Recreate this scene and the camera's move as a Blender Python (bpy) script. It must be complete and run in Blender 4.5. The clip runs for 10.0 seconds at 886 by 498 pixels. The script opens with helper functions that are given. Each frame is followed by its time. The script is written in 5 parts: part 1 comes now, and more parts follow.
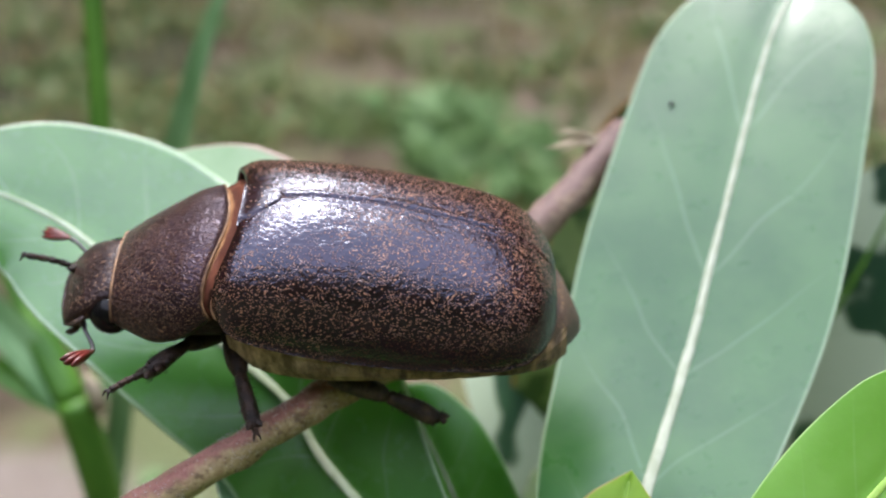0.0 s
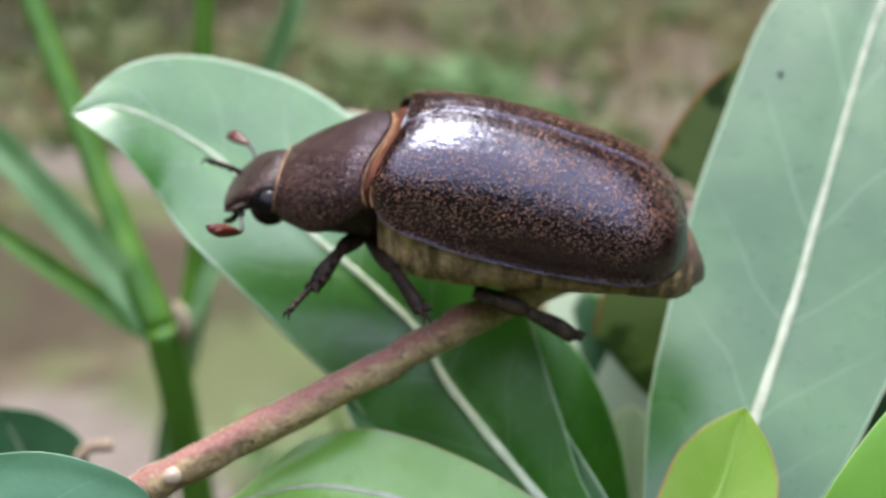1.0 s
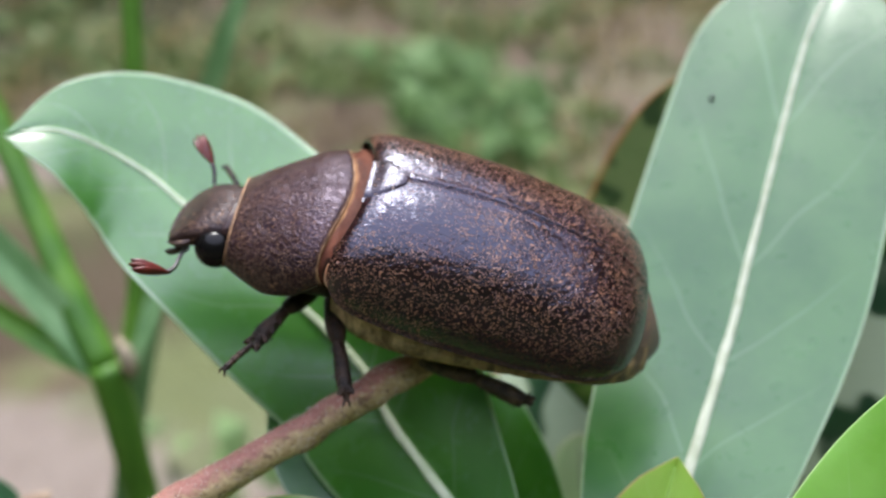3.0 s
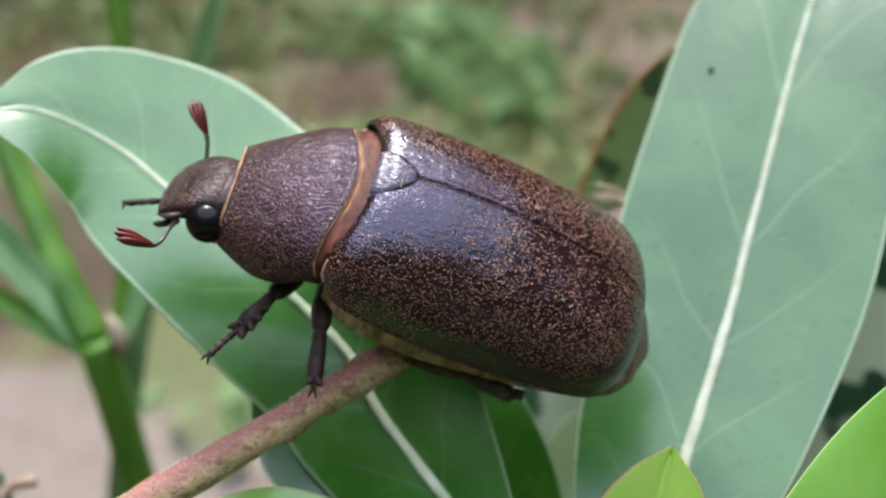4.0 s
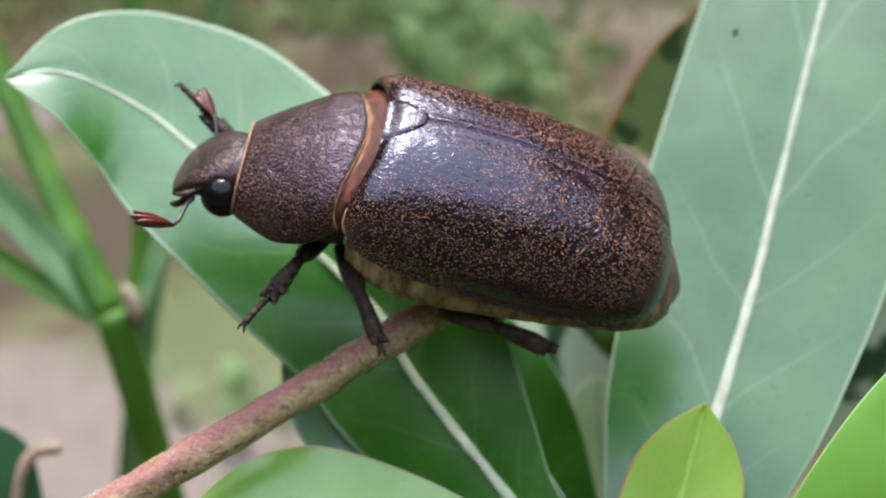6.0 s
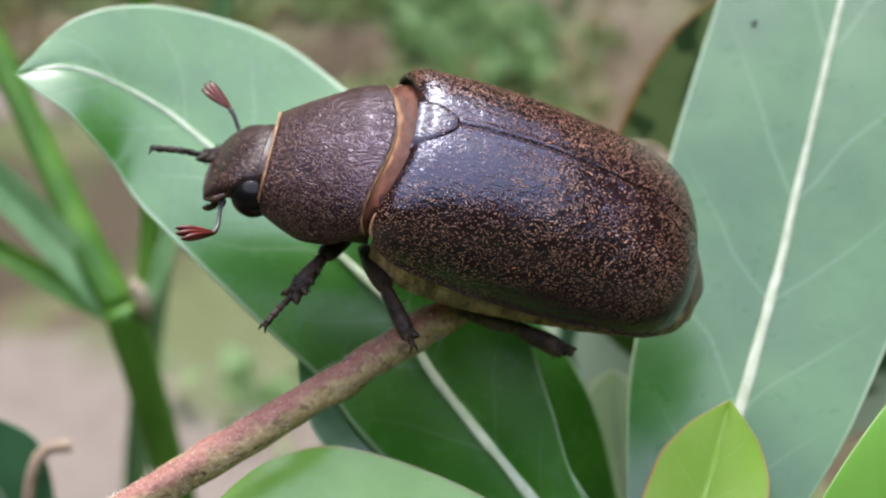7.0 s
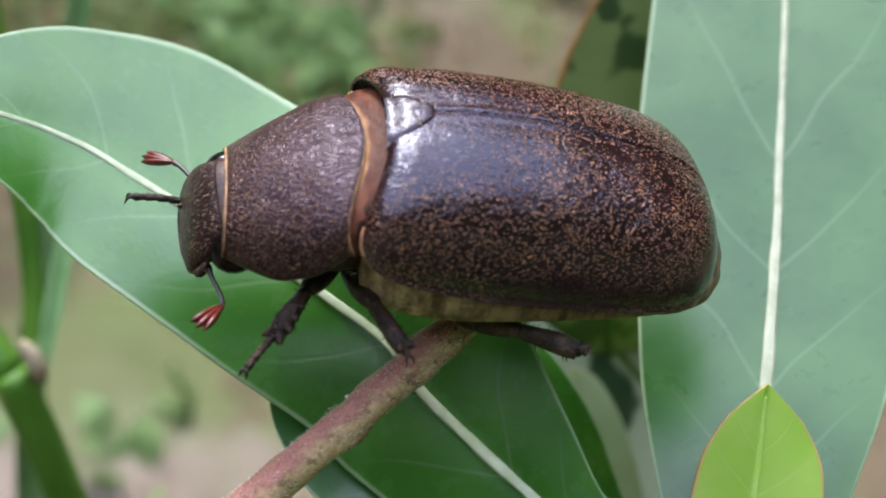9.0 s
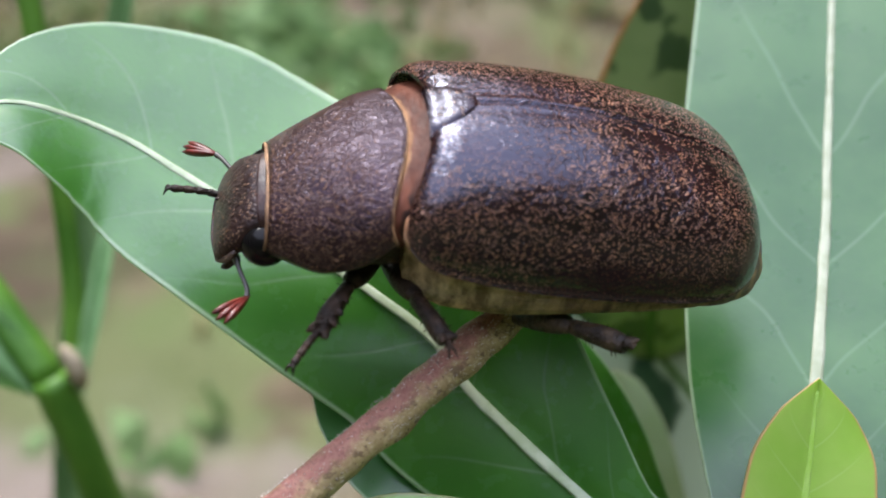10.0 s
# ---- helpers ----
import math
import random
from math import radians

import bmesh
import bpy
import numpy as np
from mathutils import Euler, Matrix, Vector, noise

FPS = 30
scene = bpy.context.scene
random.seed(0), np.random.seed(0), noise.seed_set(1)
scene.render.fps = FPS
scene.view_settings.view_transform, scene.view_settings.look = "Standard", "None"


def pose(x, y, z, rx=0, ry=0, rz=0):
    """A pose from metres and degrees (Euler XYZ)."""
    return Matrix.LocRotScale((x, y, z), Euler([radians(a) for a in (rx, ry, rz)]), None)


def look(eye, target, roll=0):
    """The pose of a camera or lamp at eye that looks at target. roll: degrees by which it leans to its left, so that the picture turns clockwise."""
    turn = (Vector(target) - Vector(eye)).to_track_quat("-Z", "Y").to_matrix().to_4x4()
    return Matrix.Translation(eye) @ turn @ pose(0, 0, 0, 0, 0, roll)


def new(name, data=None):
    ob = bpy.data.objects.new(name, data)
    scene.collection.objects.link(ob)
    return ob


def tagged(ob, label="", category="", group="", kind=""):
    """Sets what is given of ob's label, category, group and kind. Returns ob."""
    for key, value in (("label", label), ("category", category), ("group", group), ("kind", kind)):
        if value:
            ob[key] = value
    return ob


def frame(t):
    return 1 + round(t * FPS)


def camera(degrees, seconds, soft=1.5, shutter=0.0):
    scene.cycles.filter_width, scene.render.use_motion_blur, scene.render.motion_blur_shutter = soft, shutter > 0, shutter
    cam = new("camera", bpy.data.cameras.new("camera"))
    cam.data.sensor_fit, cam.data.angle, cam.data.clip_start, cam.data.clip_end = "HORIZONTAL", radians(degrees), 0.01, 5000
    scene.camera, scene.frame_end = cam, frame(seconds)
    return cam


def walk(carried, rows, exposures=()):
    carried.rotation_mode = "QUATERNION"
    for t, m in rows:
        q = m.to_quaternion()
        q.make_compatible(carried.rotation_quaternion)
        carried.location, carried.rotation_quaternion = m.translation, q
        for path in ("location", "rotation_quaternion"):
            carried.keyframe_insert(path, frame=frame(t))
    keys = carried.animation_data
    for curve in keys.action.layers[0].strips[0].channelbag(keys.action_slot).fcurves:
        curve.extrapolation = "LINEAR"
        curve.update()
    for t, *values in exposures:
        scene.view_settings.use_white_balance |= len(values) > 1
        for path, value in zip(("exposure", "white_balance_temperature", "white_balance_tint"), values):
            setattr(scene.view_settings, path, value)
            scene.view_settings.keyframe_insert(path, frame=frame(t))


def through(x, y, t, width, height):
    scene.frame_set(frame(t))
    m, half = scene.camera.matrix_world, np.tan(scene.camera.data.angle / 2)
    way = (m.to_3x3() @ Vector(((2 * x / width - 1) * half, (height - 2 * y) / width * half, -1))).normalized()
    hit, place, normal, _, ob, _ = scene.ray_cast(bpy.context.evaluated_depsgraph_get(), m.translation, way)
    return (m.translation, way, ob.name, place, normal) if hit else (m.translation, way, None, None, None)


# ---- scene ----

# Lengths below are in centimetres; CM turns them into metres.
CM = 0.01

# ---- camera ----
PATH = [
    (0, (0.372, -6.937, 21.89), (0.17, -27.85, -0.86)),
    (0.2, (0.262, -6.977, 21.740), (-1.40, -26.76, -0.55)),
    (0.5, (0.234, -7.059, 21.912), (1.81, -28.85, -2.62)),
    (0.7, (-0.196, -7.319, 21.929), (0.34, -28.26, -0.63)),
    (1, (-0.517, -7.57, 21.949), (-0.2, -28.87, 2.74)),
    (1.5, (-0.483, -7.485, 21.861), (0.02, -29.14, 2.7)),
    (2, (-0.492, -7.134, 22.026), (-0.85, -30.02, 1.95)),
    (2.5, (-0.315, -7.208, 22.286), (-0.24, -29.81, 1.15)),
    (2.7, (-0.226, -7.186, 22.284), (-0.69, -29.79, 1.03)),
    (3.8, (0.02, -6.783, 22.241), (-0.83, -31.51, 0.34)),
    (4, (0.025, -6.761, 22.239), (-0.46, -31.73, 0.22)),
    (4.5, (0.0, -6.786, 22.24), (0.0, -32.0, 0.0)),
    (5, (-0.113, -6.884, 22.179), (-0.01, -32.41, 0.36)),
    (5.2, (-0.154, -6.882, 22.17), (-0.93, -32.6, 0.33)),
    (6.3, (-0.241, -6.821, 22.153), (-0.96, -32.6, 0.15)),
    (6.5, (-0.243, -6.809, 22.153), (-0.1, -32.81, 0.12)),
    (7, (-0.364, -6.719, 22.144), (-1.14, -33.13, 0.0)),
    (7.5, (-1.33, -6.433, 21.866), (-7.01, -30.78, -0.41)),
    (7.8, (-1.636, -6.281, 21.584), (-8.54, -31.77, -1.84)),
    (8, (-1.666, -6.085, 21.554), (-9.44, -33.4, -1.72)),
    (8.2, (-1.504, -6.040, 21.780), (-9.44, -33.37, -1.74)),
    (8.5, (-1.249, -5.849, 21.812), (-10.41, -32.96, -2.18)),
    (9, (-1.255, -5.857, 21.71), (-10.42, -33.12, -2.34)),
    (9.5, (-1.22, -5.912, 21.761), (-9.22, -33.04, -2.86)),
    (10, (-1.347, -5.87, 21.556), (-8.96, -32.17, -3.18)),
]


def eye_pose(eye, turn):
    """Eye in cm; yaw to the left, pitch up and roll in degrees."""
    yaw, pitch, roll = (radians(a) for a in turn)
    e = Vector(eye) * CM
    ahead = Vector((-math.sin(yaw) * math.cos(pitch), math.cos(yaw) * math.cos(pitch), math.sin(pitch)))
    return look(e, e + ahead, turn[2])


cam = camera(36.0, 10.0, soft=1.9)
cam.data.dof.use_dof = True
cam.data.dof.focus_distance = 0.0695
cam.data.dof.aperture_fstop = 40.0
walk(cam, [(t, eye_pose(e, a)) for t, e, a in PATH])

# ---- light: bright overcast day, the sun behind thin cloud ----
SUN_EL, SUN_AZ = radians(56), radians(-8)
world = bpy.data.worlds.new("overcast_sky")
scene.world = world
world.use_nodes = True
wn = world.node_tree.nodes
sky = wn.new("ShaderNodeTexSky")
sky.sky_type, sky.sun_disc = "NISHITA", False
sky.sun_elevation, sky.sun_rotation = SUN_EL, SUN_AZ
sky.air_density, sky.dust_density = 1.2, 1.6
cloud = wn.new("ShaderNodeMix")  # thin even cloud over the blue
cloud.data_type = "RGBA"
cloud.inputs[0].default_value = 0.5
cloud.inputs[7].default_value = (6.5, 6.6, 7.9, 1)
world.node_tree.links.new(sky.outputs[0], cloud.inputs[6])
world.node_tree.links.new(cloud.outputs[2], wn["Background"].inputs[0])
wn["Background"].inputs[1].default_value = 0.15
sun_data = bpy.data.lights.new("sun", "SUN")
sun_data.energy, sun_data.angle, sun_data.color = 0.9, radians(14), (1.0, 0.99, 0.97)
sun = new("sun", sun_data)
sun_dir = Vector((math.sin(SUN_AZ) * math.cos(SUN_EL), math.cos(SUN_AZ) * math.cos(SUN_EL), math.sin(SUN_EL)))
sun.matrix_world = look(sun_dir * 3, (0, 0, 0))
scene.view_settings.exposure = 2.4


# ---- materials ----
class Mat:
    """A small node builder for one Principled material."""

    def __init__(self, name, rough=0.5, spec=0.5, metal=0.0):
        self.m = bpy.data.materials.new(name)
        self.m.use_nodes = True
        self.t = self.m.node_tree
        self.b = self.t.nodes["Principled BSDF"]
        self.b.inputs["Roughness"].default_value = rough
        self.b.inputs["Specular IOR Level"].default_value = spec
        self.b.inputs["Metallic"].default_value = metal

    def node(self, kind, **sockets):
        n = self.t.nodes.new("ShaderNode" + kind)
        for k, v in sockets.items():
            k = k.replace("_", " ")
            self.put(v, n.inputs[int(k[1:]) if k[0] == "i" and k[1:].isdigit() else k])
        return n

    def put(self, v, socket):
        if isinstance(v, bpy.types.NodeSocket):
            self.t.links.new(v, socket)
        elif isinstance(v, (tuple, list)) and len(v) == 3 and socket.type == "RGBA":
            socket.default_value = (*v, 1)
        else:
            socket.default_value = v

    def math(self, op, a, b=0.0, clamp=False):
        n = self.node("Math", i0=a, i1=b)
        n.operation, n.use_clamp = op, clamp
        return n.outputs[0]

    def mix(self, f, a, b):
        n = self.t.nodes.new("ShaderNodeMix")
        n.data_type = "RGBA"
        self.put(f, n.inputs[0]), self.put(a, n.inputs[6]), self.put(b, n.inputs[7])
        return n.outputs[2]

    def coords(self, kind="Object", scale=(1, 1, 1)):
        c = self.t.nodes.new("ShaderNodeTexCoord").outputs[kind]
        return self.node("Mapping", Vector=c, Scale=scale).outputs[0]

    def noise(self, vec, scale, detail=4.0, rough=0.55):
        return self.node("TexNoise", Vector=vec, Scale=scale, Detail=detail, Roughness=rough).outputs[0]

    def step(self, v, lo, hi):
        n = self.node("MapRange", Value=v)
        n.inputs[1].default_value, n.inputs[2].default_value = lo, hi
        n.interpolation_type = "SMOOTHSTEP"
        return n.outputs[0]

    def bump(self, h, strength=0.3, dist=0.0002, normal=None):
        n = self.node("Bump", Height=h, Strength=strength, Distance=dist)
        if normal:
            self.put(normal, n.inputs["Normal"])
        return n.outputs[0]

    def base(self, v):
        self.put(v, self.b.inputs["Base Color"])

    def normal(self, v):
        self.put(v, self.b.inputs["Normal"])

    def rough(self, v):
        self.put(v, self.b.inputs["Roughness"])


def leaf_material(name, dark, light, margin, vein, rough=0.36, veins=0.16, through=0.25, count=8.0, mottle=0.0, spec=0.5, wax=0.0, rim=0.28, relief=0.25, glow=(0.25, 0.42, 0.04)):
    k = Mat(name, rough, spec)
    k.b.inputs["Coat Weight"].default_value = wax
    k.b.inputs["Coat Roughness"].default_value = 0.34 if wax < 0.9 else 0.36
    k.b.inputs["Coat IOR"].default_value = 1.6 if wax < 0.9 else 1.95
    uv = k.coords("UV")
    sep = k.node("SeparateXYZ", Vector=uv)
    u, v = sep.outputs[0], sep.outputs[1]
    a = k.math("ABSOLUTE", k.math("SUBTRACT", k.math("MULTIPLY", v, 2.0), 1.0))
    ob = k.coords("Object")
    big = k.noise(ob, 160.0, 3.0)
    fine = k.noise(ob, 1500.0, 5.0)
    col = k.mix(k.step(big, 0.35, 0.68), dark, light)
    col = k.mix(k.math("MULTIPLY", k.step(fine, 0.45, 0.75), 0.25), col, light)
    if mottle < 0:
        patch = k.step(k.noise(k.coords("Object", (1.0, 0.55, 1.0)), 230.0, 2.5, 0.5), 0.53, 0.57)
        col = k.mix(k.math("MULTIPLY", patch, -mottle), col, (0.025, 0.06, 0.02))
    if mottle > 0:
        patch = k.step(k.noise(k.coords("Object", (1.0, 0.55, 1.0)), 150.0, 2.5, 0.5), 0.38, 0.45)
        col = k.mix(k.math("MULTIPLY", patch, mottle), col, (0.48, 0.56, 0.37))
    # side veins that run forward from the midrib, bent by a little noise
    wob = k.math("MULTIPLY", k.noise(ob, 120.0, 1.0), 0.45)
    run = k.math("SUBTRACT", k.math("ADD", k.math("MULTIPLY", u, count), wob), k.math("MULTIPLY", a, 1.25))
    saw = k.math("ABSOLUTE", k.math("SUBTRACT", k.math("FRACT", run), 0.5))
    line = k.step(saw, 0.04, 0.0)
    fade = k.step(a, 1.0, 0.35)
    col = k.mix(k.math("MULTIPLY", k.math("MULTIPLY", line, fade), veins), col, vein)
    edge = k.step(a, 0.968 if rim < 0.8 else 0.945, 0.99 if rim < 0.8 else 0.975)
    col = k.mix(k.math("MULTIPLY", edge, rim), col, margin)
    k.base(col)
    cell = k.node("TexVoronoi", Vector=ob, Scale=2600.0).outputs[0]
    h = k.math("ADD", k.math("MULTIPLY", line, -0.12), k.math("ADD", k.math("MULTIPLY", cell, 0.25), k.math("MULTIPLY", k.noise(ob, 300.0, 3.0), 1.0)))
    k.normal(k.bump(h, relief, 0.0001))
    k.rough(k.math("ADD", k.math("MULTIPLY", k.noise(ob, 500.0, 4.0), 0.22), rough - 0.11))
    tr = k.node("BsdfTranslucent", Color=k.mix(0.5, col, glow))
    mx = k.node("MixShader", i0=through)
    k.t.links.new(k.b.outputs[0], mx.inputs[1]), k.t.links.new(tr.outputs[0], mx.inputs[2])
    k.t.links.new(mx.outputs[0], k.t.nodes["Material Output"].inputs[0])
    return k.m


def plain_material(name, c1, c2, rough=0.5, scale=600.0, bump=0.3, spec=0.5, dist=0.0001, stretch=(1, 1, 1)):
    k = Mat(name, rough, spec)
    ob = k.coords("Object", stretch)
    k.base(k.mix(k.step(k.noise(ob, scale, 5.0), 0.32, 0.7), c1, c2))
    k.normal(k.bump(k.noise(ob, scale * 2.7, 6.0), bump, dist))
    k.rough(k.math("ADD", k.math("MULTIPLY", k.noise(ob, scale * 1.3, 3.0), 0.2), rough - 0.1))
    return k.m


def shell_material(name, ground, speck, amount, gloss, coat=0.3, size=2300.0, wrinkle=3000.0, relief=0.00007, region="", spec=0.95, tint=(0.74, 0.77, 1.0, 1)):
    """Dark lacquered chitin, finely wrinkled and dusted with short tan scales."""
    k = Mat(name, gloss, spec)
    k.b.inputs["Specular Tint"].default_value = tint
    ob = k.coords("Object", (0.8, 1.3, 1.3))
    warp = k.node("TexNoise", Vector=ob, Scale=900.0, Detail=2.0)
    off = k.node("VectorMath", i0=warp.outputs[1], i1=(0.0013, 0.0013, 0.0013))
    off.operation = "MULTIPLY"
    pos = k.node("VectorMath", i0=ob, i1=off.outputs[0])
    pos.operation = "ADD"
    vor = k.node("TexVoronoi", Vector=pos.outputs[0], Scale=size, Randomness=1.0)
    pick = k.node("SeparateXYZ", Vector=vor.outputs["Color"])
    patch = k.noise(ob, 230.0, 3.0)
    score = k.math("ADD", pick.outputs[0], k.math("MULTIPLY", k.math("SUBTRACT", patch, 0.5), 1.9))
    at = k.node("SeparateXYZ", Vector=k.coords("Object")).outputs
    loose = k.math("MULTIPLY", k.math("SUBTRACT", patch, 0.5), 0.006)
    if region == "wing":  # bare and shiny behind the shield and along the low rim, dense past the suture
        score = k.math("ADD", score, k.math("MULTIPLY", k.step(at[1], 0.0004, 0.0016), 0.3))
        has = k.step(score, 1.0 - amount, 1.08 - amount)
        clad = k.step(k.math("ADD", at[0], loose), 0.003, 0.0105)
        clad = k.math("MAXIMUM", clad, k.step(k.math("ADD", at[1], loose), -0.0034, -0.0052))
        clad = k.math("MAXIMUM", clad, k.step(k.math("ADD", at[1], loose), 0.0014, 0.003))
        has = k.math("MULTIPLY", has, k.math("ADD", k.math("MULTIPLY", clad, 0.75), 0.25))
        low = k.math("MULTIPLY", k.step(k.math("ADD", at[2], loose), 0.0024, 0.0004), k.step(at[0], 0.003, 0.008))
        rim = k.step(at[2], -0.0006, -0.0011)
        has = k.math("MULTIPLY", has, k.math("SUBTRACT", 1.0, k.math("MULTIPLY", k.math("SUBTRACT", low, k.math("MULTIPLY", rim, 0.6)), 0.85)))
    elif region == "neck":  # scales on the flanks, bare wrinkles on the crown
        has = k.step(score, 1.0 - amount, 1.08 - amount)
        has = k.math("MULTIPLY", has, k.math("ADD", k.math("MULTIPLY", k.step(k.math("ADD", at[2], loose), 0.0048, 0.002), 0.75), 0.25))
    else:
        has = k.step(score, 1.0 - amount, 1.08 - amount)
    dot = k.math("MULTIPLY", k.step(vor.outputs["Distance"], 0.41, 0.25), has)
    shade = k.mix(pick.outputs[1], speck, tuple(c * 0.45 for c in speck))
    brown = k.mix(k.step(k.noise(ob, 330.0, 5.0), 0.35, 0.7), ground, tuple(c * 1.9 for c in ground))
    k.base(k.mix(dot, brown, shade))
    wr = k.noise(pos.outputs[0], wrinkle, 3.0)
    h = k.math("ADD", k.math("MULTIPLY", wr, 1.0), k.math("MULTIPLY", dot, 0.25))
    k.normal(k.bump(h, 1.0, relief))
    k.put(k.bump(h, 1.0, relief * 0.8), k.b.inputs["Coat Normal"])
    k.rough(k.math("ADD", k.math("MULTIPLY", dot, 0.3), k.math("ADD", gloss - 0.06, k.math("MULTIPLY", patch, 0.14))))
    k.b.inputs["Coat Weight"].default_value = coat
    k.b.inputs["Coat Roughness"].default_value = 0.1
    k.b.inputs["Coat IOR"].default_value = 1.45
    return k.m


LEAF = leaf_material("leaf_green", (0.024, 0.115, 0.017), (0.056, 0.17, 0.036), (0.5, 0.62, 0.4), (0.3, 0.45, 0.26), 0.3, 0.24, 0.34, spec=0.8, wax=0.24, rim=0.6, glow=(0.2, 0.4, 0.1))
LEAF_WAXY = leaf_material("leaf_waxy", (0.047, 0.215, 0.012), (0.09, 0.3, 0.026), (0.5, 0.62, 0.4), (0.3, 0.45, 0.22), 0.26, 0.5, 0.54, count=11.0, spec=0.8, rim=0.85, wax=1.0, relief=0.7, glow=(0.3, 0.72, 0.06))
LEAF_YOUNG = leaf_material("leaf_young", (0.38, 0.6, 0.09), (0.5, 0.68, 0.16), (0.74, 0.38, 0.2), (0.64, 0.78, 0.34), 0.36, 0.4, 0.42, rim=0.9, glow=(0.64, 0.9, 0.15))
LEAF_CORNER = leaf_material("leaf_fresh", (0.2, 0.45, 0.04), (0.28, 0.54, 0.09), (0.5, 0.6, 0.3), (0.4, 0.6, 0.2), 0.36, 0.25, 0.45, rim=0.5, glow=(0.4, 0.8, 0.08))
LEAF_FRONT = leaf_material("leaf_light", (0.24, 0.5, 0.07), (0.34, 0.6, 0.13), (0.42, 0.38, 0.18), (0.4, 0.55, 0.25), 0.3, 0.2, 0.5, spec=0.8, wax=0.5, rim=0.8)
LEAF_DARK = leaf_material("leaf_bluish", (0.035, 0.13, 0.05), (0.07, 0.2, 0.09), (0.2, 0.34, 0.2), (0.2, 0.34, 0.2), 0.36, 0.25, 0.2)
LEAF_MOTTLED = leaf_material("leaf_mottled", (0.012, 0.045, 0.018), (0.03, 0.085, 0.03), (0.32, 0.13, 0.05), (0.1, 0.2, 0.08), 0.42, 0.1, 0.15, 7.0, 0.85, rim=0.6)
LEAF_OLIVE = leaf_material("leaf_olive", (0.19, 0.26, 0.09), (0.25, 0.32, 0.12), (0.42, 0.15, 0.05), (0.1, 0.2, 0.08), 0.45, 0.1, 0.4, 7.0, -0.9, rim=0.95)
LEAF_SOFT = leaf_material("leaf_soft_green", (0.5, 0.64, 0.34), (0.58, 0.7, 0.42), (0.6, 0.42, 0.3), (0.4, 0.5, 0.28), 0.45, 0.2, 0.3, rim=0.6, glow=(0.5, 0.7, 0.2))
LEAF_PALE = leaf_material("leaf_pale", (0.26, 0.4, 0.2), (0.36, 0.48, 0.28), (0.55, 0.32, 0.28), (0.3, 0.42, 0.2), 0.45, 0.2, 0.2, rim=0.8)
MIDRIB = plain_material("midrib_pale", (0.29, 0.32, 0.21), (0.41, 0.43, 0.32), 0.5, 900.0, 0.2)
# lighter copy of MIDRIB: the long leaf's gloss put into the rib colour
MIDRIB_SHEEN = plain_material("midrib_sheen", (0.35, 0.42, 0.25), (0.49, 0.54, 0.38), 0.36, 900.0, 0.3)
MIDRIB_YOUNG = plain_material("midrib_yellow", (0.3, 0.5, 0.06), (0.4, 0.58, 0.14), 0.42, 900.0, 0.2)
GRASS = plain_material("grass_blade", (0.042, 0.125, 0.01), (0.088, 0.2, 0.02), 0.5, 300.0, 0.3, 0.3, 0.0001, (1, 1, 0.2))
GRASS_PALE = plain_material("grass_blade_grey", (0.11, 0.23, 0.075), (0.2, 0.34, 0.14), 0.5, 300.0, 0.3, 0.35, 0.0001, (1, 1, 0.2))
SHEATH = plain_material("dry_sheath", (0.3, 0.23, 0.14), (0.46, 0.37, 0.25), 0.7, 700.0, 0.4)
DRY_EDGE = plain_material("dry_edge_brown", (0.22, 0.14, 0.09), (0.36, 0.26, 0.17), 0.7, 700.0, 0.4)
ELYTRA = shell_material("elytra_shell", (0.011, 0.003, 0.0034), (0.5, 0.235, 0.105), 0.74, 0.17, 0.0, 8300.0, 2700.0, 0.000068, "wing", spec=0.7, tint=(0.7, 0.75, 1.0, 1))
SHIELD = shell_material("shield_shell", (0.012, 0.004, 0.004), (0.5, 0.3, 0.15), 0.25, 0.24, 0.0, 5900.0, 2600.0, 0.00006, spec=0.5, tint=(0.7, 0.75, 1.0, 1))
PRONOTUM = shell_material("pronotum_shell", (0.015, 0.006, 0.0052), (0.34, 0.185, 0.1), 1.0, 0.3, 0.0, 9000.0, 3900.0, 0.00011, "neck", spec=0.4, tint=(0.8, 0.66, 0.92, 1))
HEAD_SHELL = shell_material("head_shell", (0.015, 0.007, 0.0058), (0.3, 0.17, 0.1), 0.45, 0.38, 0.0, 6400.0, 3600.0, 0.00009, spec=0.32, tint=(0.9, 0.8, 0.85, 1))
VERTEX = plain_material("vertex_red_brown", (0.022, 0.009, 0.008), (0.06, 0.024, 0.02), 0.42, 700.0, 0.6, 0.35)


